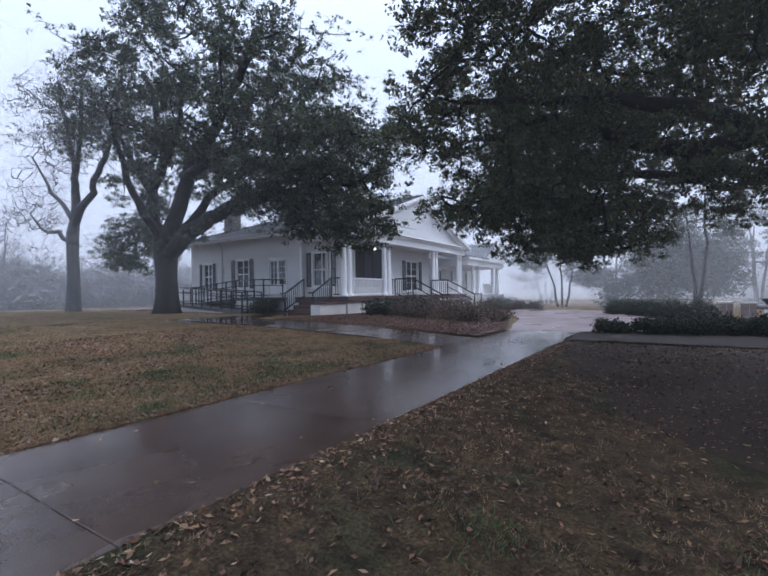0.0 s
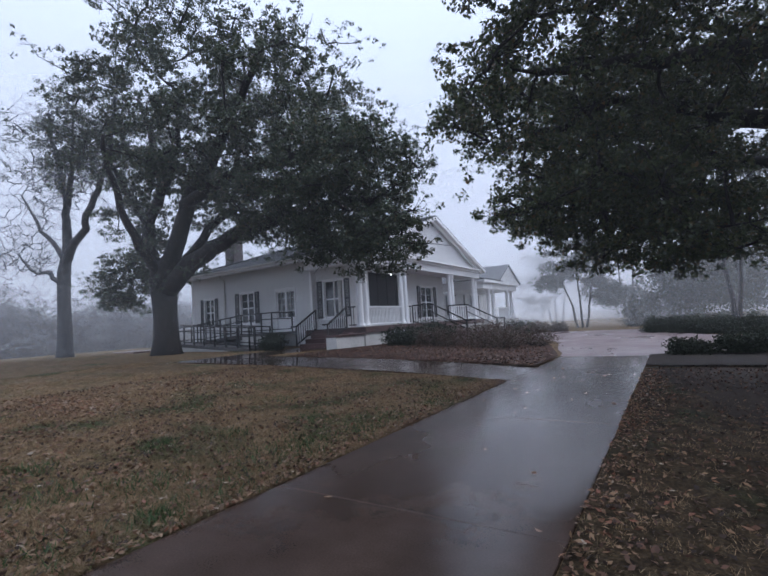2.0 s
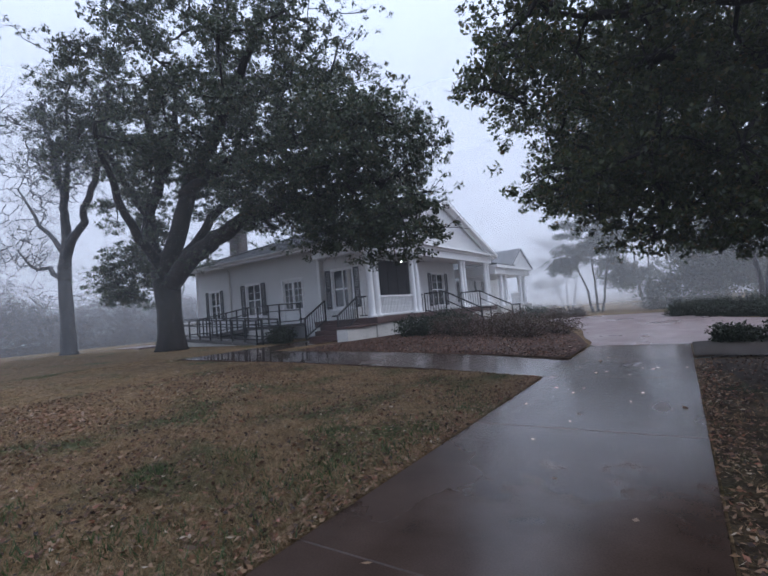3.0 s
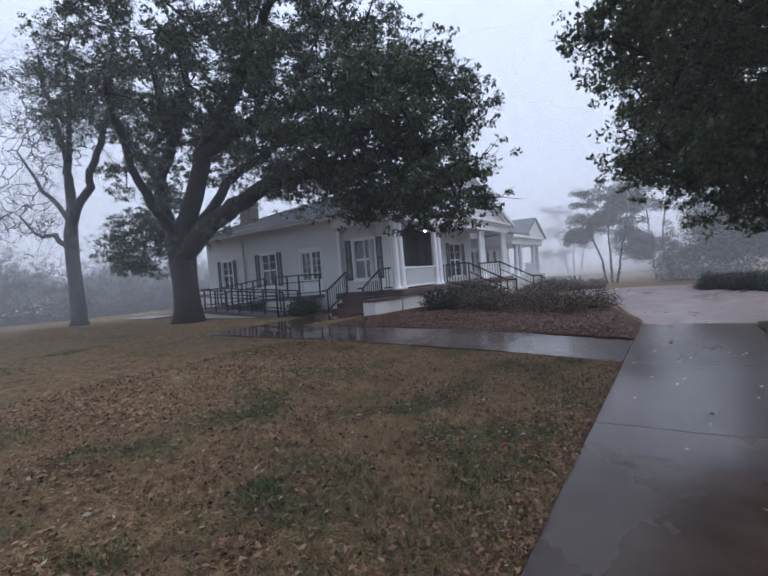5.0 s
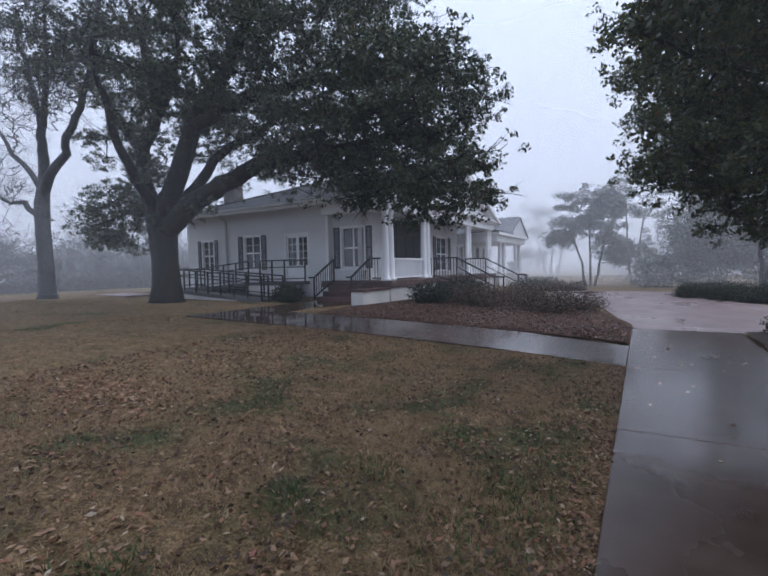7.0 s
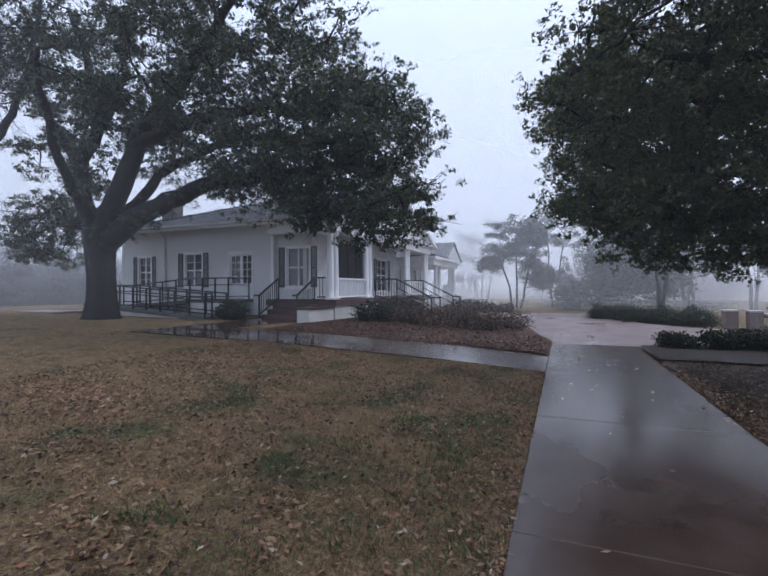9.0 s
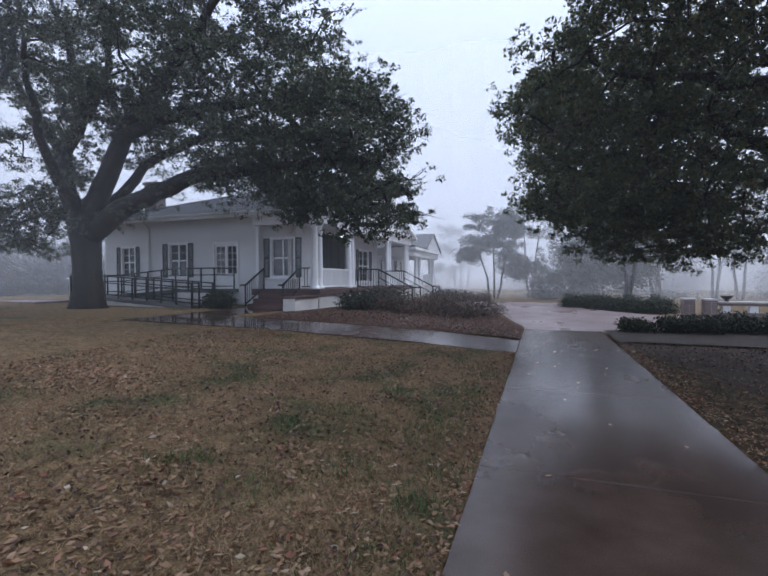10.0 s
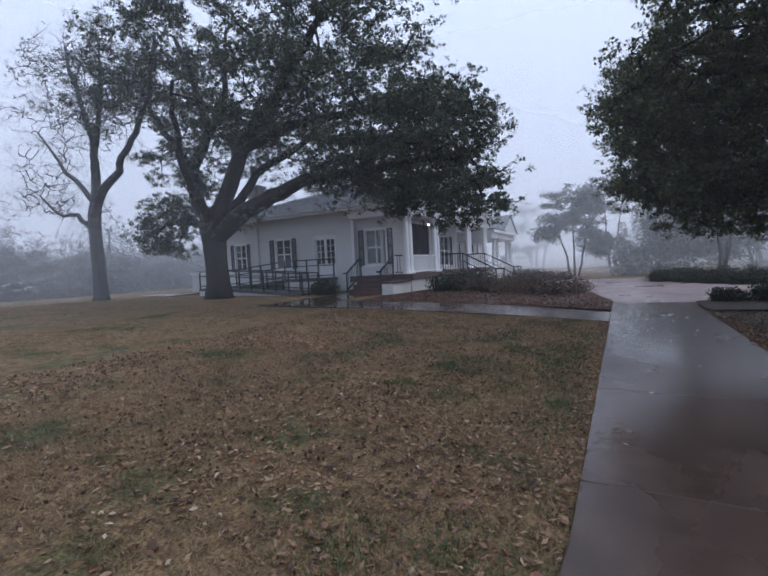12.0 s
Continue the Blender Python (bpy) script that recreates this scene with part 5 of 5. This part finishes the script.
# shrubs of the mulch bed
for i, (x, y, rx, ry, h, m, lab) in enumerate([(-10.7, 17.0, 0.7, 0.8, 0.5, BUSHLEAF, "dark strappy shrub at the porch corner"), (-9.9, 18.0, 1.0, 1.0, 0.6, BUSHLEAF, "dark green shrub in front of the porch"), (-10.6, 19.6, 0.9, 1.0, 0.55, BUSHLEAF, "dark green shrub in front of the porch"),
                                               (-8.9, 16.6, 1.0, 0.9, 0.5, REDLEAF, "reddish brown winter shrub in the mulch bed"), (-7.6, 17.6, 1.0, 1.0, 0.52, REDLEAF, "reddish brown winter shrub in the mulch bed"), (-6.6, 16.2, 1.0, 0.8, 0.55, REDLEAF, "reddish brown winter shrub in the mulch bed"),
                                               (-5.8, 17.6, 0.9, 0.9, 0.5, REDLEAF, "reddish brown winter shrub in the mulch bed"), (-8.2, 20.5, 0.9, 1.2, 0.5, REDLEAF, "reddish brown winter shrub in the mulch bed"), (-15.5, 14.5, 0.55, 0.4, 0.42, BUSHLEAF, "dark shrub between the ramp and the steps")]):
    z = ground_z(x, y)
    mound(110 + i, "shrub", [(x, y, z + h * 0.72, rx * 1.12, ry, h * 0.95), (x + rx * 0.5, y - 0.2, z + h * 0.5, rx * 0.7, ry * 0.7, h * 0.6)], 300, 0.09 if m is BUSHLEAF else 0.06, m, (x, y, z), lab, "shrub", "shrubs of the mulch bed", 12, 0.09, 26)

# brick pillars and the low wall beyond the bushes
for px0, py0 in ((1.9, 21.0), (2.5, 20.6)):
    t = thing("pillar", (px0, py0, 0), "short pale brick gate pillar with a stone cap", "pillar", "gate pillars")
    for c in range(9):
        for k in range(2):
            part("brick", Geo().box(px0 - 0.19 + 0.195 * k, py0 - 0.23, 0.01 + c * 0.072, px0 - 0.19 + 0.195 * k + 0.185, py0 + 0.23 - 0.01 * (c % 2), 0.01 + c * 0.072 + 0.064), BRICK, t)
    part("core", Geo().box(px0 - 0.18, py0 - 0.22, -0.1, px0 + 0.18, py0 + 0.215, 0.66), FOUND, t)
    part("cap", Geo().box(px0 - 0.22, py0 - 0.27, 0.662, px0 + 0.22, py0 + 0.27, 0.72, 0.012), FOUND, t, "pale stone cap")
lw = thing("low_wall", (6.3, 20.6, 0), "low garden wall with a pale coping and white openings", "wall")
part("body", Geo().box(2.75, 20.45, -0.1, 9.6, 20.75, 0.2).box(2.75, 20.45, 0.46, 9.6, 20.75, 0.55), BRICK, lw)
part("coping", Geo().box(2.72, 20.37, 0.552, 9.65, 20.83, 0.62, 0.015), FOUND, lw, "pale coping")
for i in range(8):
    part("pier", Geo().box(2.9 + 0.85 * i, 20.47, 0.2, 3.15 + 0.85 * i, 20.73, 0.46), PAINT, lw, "white pier")
urn = thing("urn", (3.05, 20.6, 0.62), "small dark urn on the wall coping", "urn")
part("bowl", Geo().lathe(3.05, 20.6, [(0.09, 0.622), (0.06, 0.68), (0.13, 0.72), (0.19, 0.79), (0.2, 0.84), (0.17, 0.85)], 14), IRON, urn, "", True)

# ---- a white car far off in the fog ----
car = thing("car", (-52, 17.5, ground_z(-52, 17.5)), "white car parked far off in the fog", "car")
cz = ground_z(-52, 17.5)
body = Geo()
secs = [(-2.2, 0.45, 0.75), (-2.1, 0.3, 0.95), (-1.2, 0.28, 1.0), (-0.6, 0.28, 1.5), (0.9, 0.28, 1.55), (1.7, 0.28, 1.05), (2.2, 0.35, 0.9)]
for (ya, la, ha), (yb, lb, hb) in zip(secs, secs[1:]):
    k = len(body.v)
    body.v += [(-52 + sx * (0.88 if h < 1.2 or not up else 0.7), 17.5 + yy, cz + (h if up else lo)) for yy, lo, h in ((ya, la, ha), (yb, lb, hb)) for up in (0, 1) for sx in (-1, 1)]
    body.f += [tuple(k + i for i in q) for q in ((0, 1, 5, 4), (2, 6, 7, 3), (0, 4, 6, 2), (1, 3, 7, 5), (0, 2, 3, 1), (4, 5, 7, 6))]
part("body", body, CARWHITE, car)
part("side_window", Geo().box(-51.25, 17.0, cz + 1.02, -51.2, 18.3, cz + 1.4), GLASS, car)
for sx in (-0.85, 0.85):
    for sy in (-1.35, 1.35):
        part("wheel", Geo().tube([(-52 + sx - 0.1, 17.5 + sy, cz + 0.33), (-52 + sx + 0.1, 17.5 + sy, cz + 0.33)], [0.33, 0.33], 16), RUBBER, car)

# ---- fog banks: thin hanging veils, thicker with distance ----
# the two nearest veils also serve to lift dark tones
for radius, density, height, rise in ((8.8, 0.02, 14, 2.0), (13.4, 0.034, 20, 2.0), (25.3, 0.09, 24, 0.3), (29.5, 0.12, 26, 0.3), (36.8, 0.2, 32, 0.3), (54.0, 0.42, 42, 0.3), (75.0, 0.75, 60, 0.3)):
    g = Geo()
    angles = np.radians(np.arange(-12, 196, 4))
    for a in angles:
        g.v += [((-3 if radius == 25.3 else -5) + radius * math.cos(a), 4 + radius * math.sin(a), zz) for zz in (-3.0, height)]
    g.f = [(2 * i, 2 * i + 2, 2 * i + 3, 2 * i + 1) for i in range(len(angles) - 1)]
    ob = structure("fog_bank", g, fog_material("fog", density, height * 1.0, rise), "pale drifting fog", "fog")
    ob.visible_shadow = False
# thin veil close by, added to lift the dark tones of the trees
g = Geo()
angles = np.radians(np.arange(-12, 196, 4))
for a in angles:
    g.v += [(-2.4 + 5.2 * math.cos(a), 0.2 + 5.2 * math.sin(a), zz) for zz in (-0.4, 12.0)]
g.f = [(2 * i, 2 * i + 2, 2 * i + 3, 2 * i + 1) for i in range(len(angles) - 1)]
structure("fog_bank", g, fog_material("near_veil", 0.026, 40.0, 2.4), "thin haze veil added close by to lift the dark tones", "fog").visible_shadow = False

# ---- fallen leaves and grass ----
def off_paving(p):
    x, y = p[:, 0], p[:, 1]
    b = -np.maximum(0.0, 0.9 - y) ** 2 / 7.0
    on_walk = (x > WALK_L + b - 0.01) & (x < WALK_R + b + 0.01) & (y < 14.3)
    on_side = (x < WALK_L) & (y > 9.6) & (y < 11.8) | (x < -12.9) & (x > -14.8) & (y > 9.6)
    return ~(on_walk | on_side) & (y < 15.9) & ~((x > -4.3) & (y > 13.5))


def heights(p):
    return np.array([ground_z(x, y) for x, y in p])


rng = np.random.default_rng(77)


def scatter(n, x0, x1, y0, y1, clumps):
    p = np.stack([rng.uniform(x0, x1, n), rng.uniform(y0, y1, n)], 1)
    dens = np.array([noise.noise(Vector((x * clumps, y * clumps, 3.0))) for x, y in p])
    return p[(rng.uniform(-0.55, 0.45, n) < dens) & off_paving(p)]


def litter(name, p, size, lift, label):
    z = heights(p) + lift
    c = np.concatenate([p, z[:, None]], 1)
    me = raw_mesh(name, leaf_quads(c, size, rng, 0.72, 0.45, 0.0), 4, len(c), LITTER)
    return tagged(new(name, me), label, "fallen leaves", kind="stuff")


p = np.concatenate([scatter(25000, -11, WALK_L + 0.1, 0.0, 9.6, 1.3), scatter(5000, WALK_R - 0.3, 4.5, 0.3, 11.5, 1.2), scatter(5000, -22, -10, 2, 13.5, 0.5), scatter(2200, -8, -4, -2, 3, 0.8)])
litter("fallen_leaves", p, 0.054, 0.014, "brown, tan and reddish fallen leaves on the lawn")
crumbs = np.concatenate([scatter(24000, -11, WALK_L + 0.05, -1.0, 9.6, 1.1), scatter(34000, WALK_R - 0.3, 5.5, 0.0, 13.4, 0.7)])
tagged(new("leaf_crumbs", raw_mesh("leaf_crumbs", leaf_quads(np.concatenate([crumbs, heights(crumbs)[:, None] + 0.02], 1), 0.042, rng, 0.55, 0.6, 0.0), 4, len(crumbs), CRUMB)), "dark rotting leaf crumbs among the grass", "fallen leaves", kind="stuff")
edge = np.concatenate([np.stack([WALK_L - np.abs(rng.normal(size=1600)) * 0.16, rng.uniform(1.5, 9.6, 1600)], 1), np.stack([WALK_R + np.abs(rng.normal(size=1500)) * 0.2, rng.uniform(0.6, 11.5, 1500)], 1)])
edge[:, 0] += -np.maximum(0.0, 0.9 - edge[:, 1]) ** 2 / 7.0
litter("fallen_leaves", edge, 0.046, 0.016, "fallen leaves drifted along the walk")
patch = np.concatenate([rng.normal(size=(700, 2)) * [0.5, 0.25] + [-9.2, 4.6]] + [rng.normal(size=(26, 2)) * [0.16, 0.3] + c for c in ([-4.75, 2.6], [-5.2, 3.6], [-4.6, 3.9], [-5.6, 2.3], [-4.9, 5.2])])
patch = patch[off_paving(patch)]
litter("fallen_leaves", patch, 0.06, 0.03, "reddish drift of fallen oak leaves on the lawn")
bed = np.stack([rng.uniform(-11.8, -4.2, 9000), 11.85 + 5.6 * rng.uniform(0, 1, 9000) ** 1.3], 1)
bed = bed[bed[:, 0] < np.interp(bed[:, 1], [12, 14.2, 16, 19], [-4.2, -4.2, -4.8, -5.6])]
litter("fallen_leaves", bed[:2200], 0.06, 0.045, "fallen leaves on the mulch bed")
chips = bed[2200:]
tagged(new("bark_chips", raw_mesh("bark_chips", leaf_quads(np.concatenate([chips, heights(chips)[:, None] + 0.042], 1), 0.065, rng, 0.6, 0.5, 0.0), 4, len(chips), CRUMB)), "dark reddish bark chips and rotting leaves on the bed", "bark mulch", kind="stuff")
wetl = np.stack([rng.uniform(WALK_L + 0.1, WALK_R - 0.1, 34), rng.uniform(1.5, 13, 34)], 1)
me = raw_mesh("fallen_leaves", leaf_quads(np.concatenate([wetl, np.full((34, 1), 0.006)], 1), 0.06, rng, 0.97, 0.6, 0.0), 4, 34, LITTER)
tagged(new("fallen_leaves", me), "a few wet leaves stuck to the walk", "fallen leaves", kind="stuff")

# thinner grass on the earth that is coloured for shade
tufts = np.concatenate([scatter(26000, -9.5, WALK_L + 0.0, -0.5, 9.6, 0.4), scatter(3200, WALK_R - 0.1, 3.2, 0.3, 9.5, 0.6), scatter(9000, -16, -9.5, 2, 13, 0.4)])
blades = np.repeat(tufts, 22, axis=0)
blades = blades + rng.normal(size=blades.shape) * 0.03
blades = blades[off_paving(blades)]
z = heights(blades)
bare = (blades[:, 0] > 0.35 - 0.33 * (blades[:, 1] - 5.0)) & (blades[:, 1] > 4.8) & (rng.uniform(size=len(blades)) < 0.85)
blades, z = blades[~bare], z[~bare]
n = len(blades)
root = np.concatenate([blades, z[:, None] - 0.004], 1)
ang, h = rng.uniform(0, 2 * np.pi, n), rng.uniform(0.014, 0.044, n)
side = np.stack([np.cos(ang), np.sin(ang), np.zeros(n)], 1) * rng.uniform(0.0016, 0.0038, (n, 1))
lean = np.stack([rng.normal(size=n) * 0.03, rng.normal(size=n) * 0.03, h], 1)
tri = np.stack([root - side, root + side, root + lean], 1).reshape(-1, 3)
tagged(new("grass", raw_mesh("grass", tri, 3, n, GRASS)), "short dormant grass, tan with green patches", "grass", kind="stuff")

# fresh green tufts
spots = np.array([(-4.8, 4.2), (-5.0, 3.4), (-5.4, 2.9), (-4.7, 5.0), (-6.2, 3.0), (-4.55, 6.2), (-7.4, 5.4), (-5.6, 4.6), (0.35, 1.6), (0.75, 1.5), (1.6, 3.0), (-0.2, 1.9), (-0.9, 1.2), (-4.6, 0.4), (-5.1, 0.2), (-4.5, 2.4), (-4.4, 3.1), (-4.35, 3.7), (-4.6, 4.7), (-4.45, 5.5), (-5.3, 5.6), (-5.9, 4.0), (-4.4, 7.2), (-4.9, 7.9), (-6.6, 6.3), (-9.5, 3.2), (-9.2, 3.5), (1.1, 2.2), (0.3, 2.5), (0.9, 3.4), (-0.6, 2.8)])
green = np.repeat(spots, 230, axis=0) + rng.normal(size=(len(spots) * 230, 2)) * np.repeat(rng.uniform(0.08, 0.24, (len(spots), 1)), 230, axis=0)
green = green[off_paving(green)]
n = len(green)
root = np.concatenate([green, heights(green)[:, None]], 1)
ang = rng.uniform(0, 2 * np.pi, n)
side = np.stack([np.cos(ang), np.sin(ang), np.zeros(n)], 1) * rng.uniform(0.003, 0.006, (n, 1))
lean = np.stack([rng.normal(size=n) * 0.03, rng.normal(size=n) * 0.03, rng.uniform(0.03, 0.075, n)], 1)
tagged(new("grass", raw_mesh("grass", np.stack([root - side, root + side, root + lean], 1).reshape(-1, 3), 3, n, GREENGRASS)), "fresh green grass tufts in the brown lawn", "grass", kind="stuff")
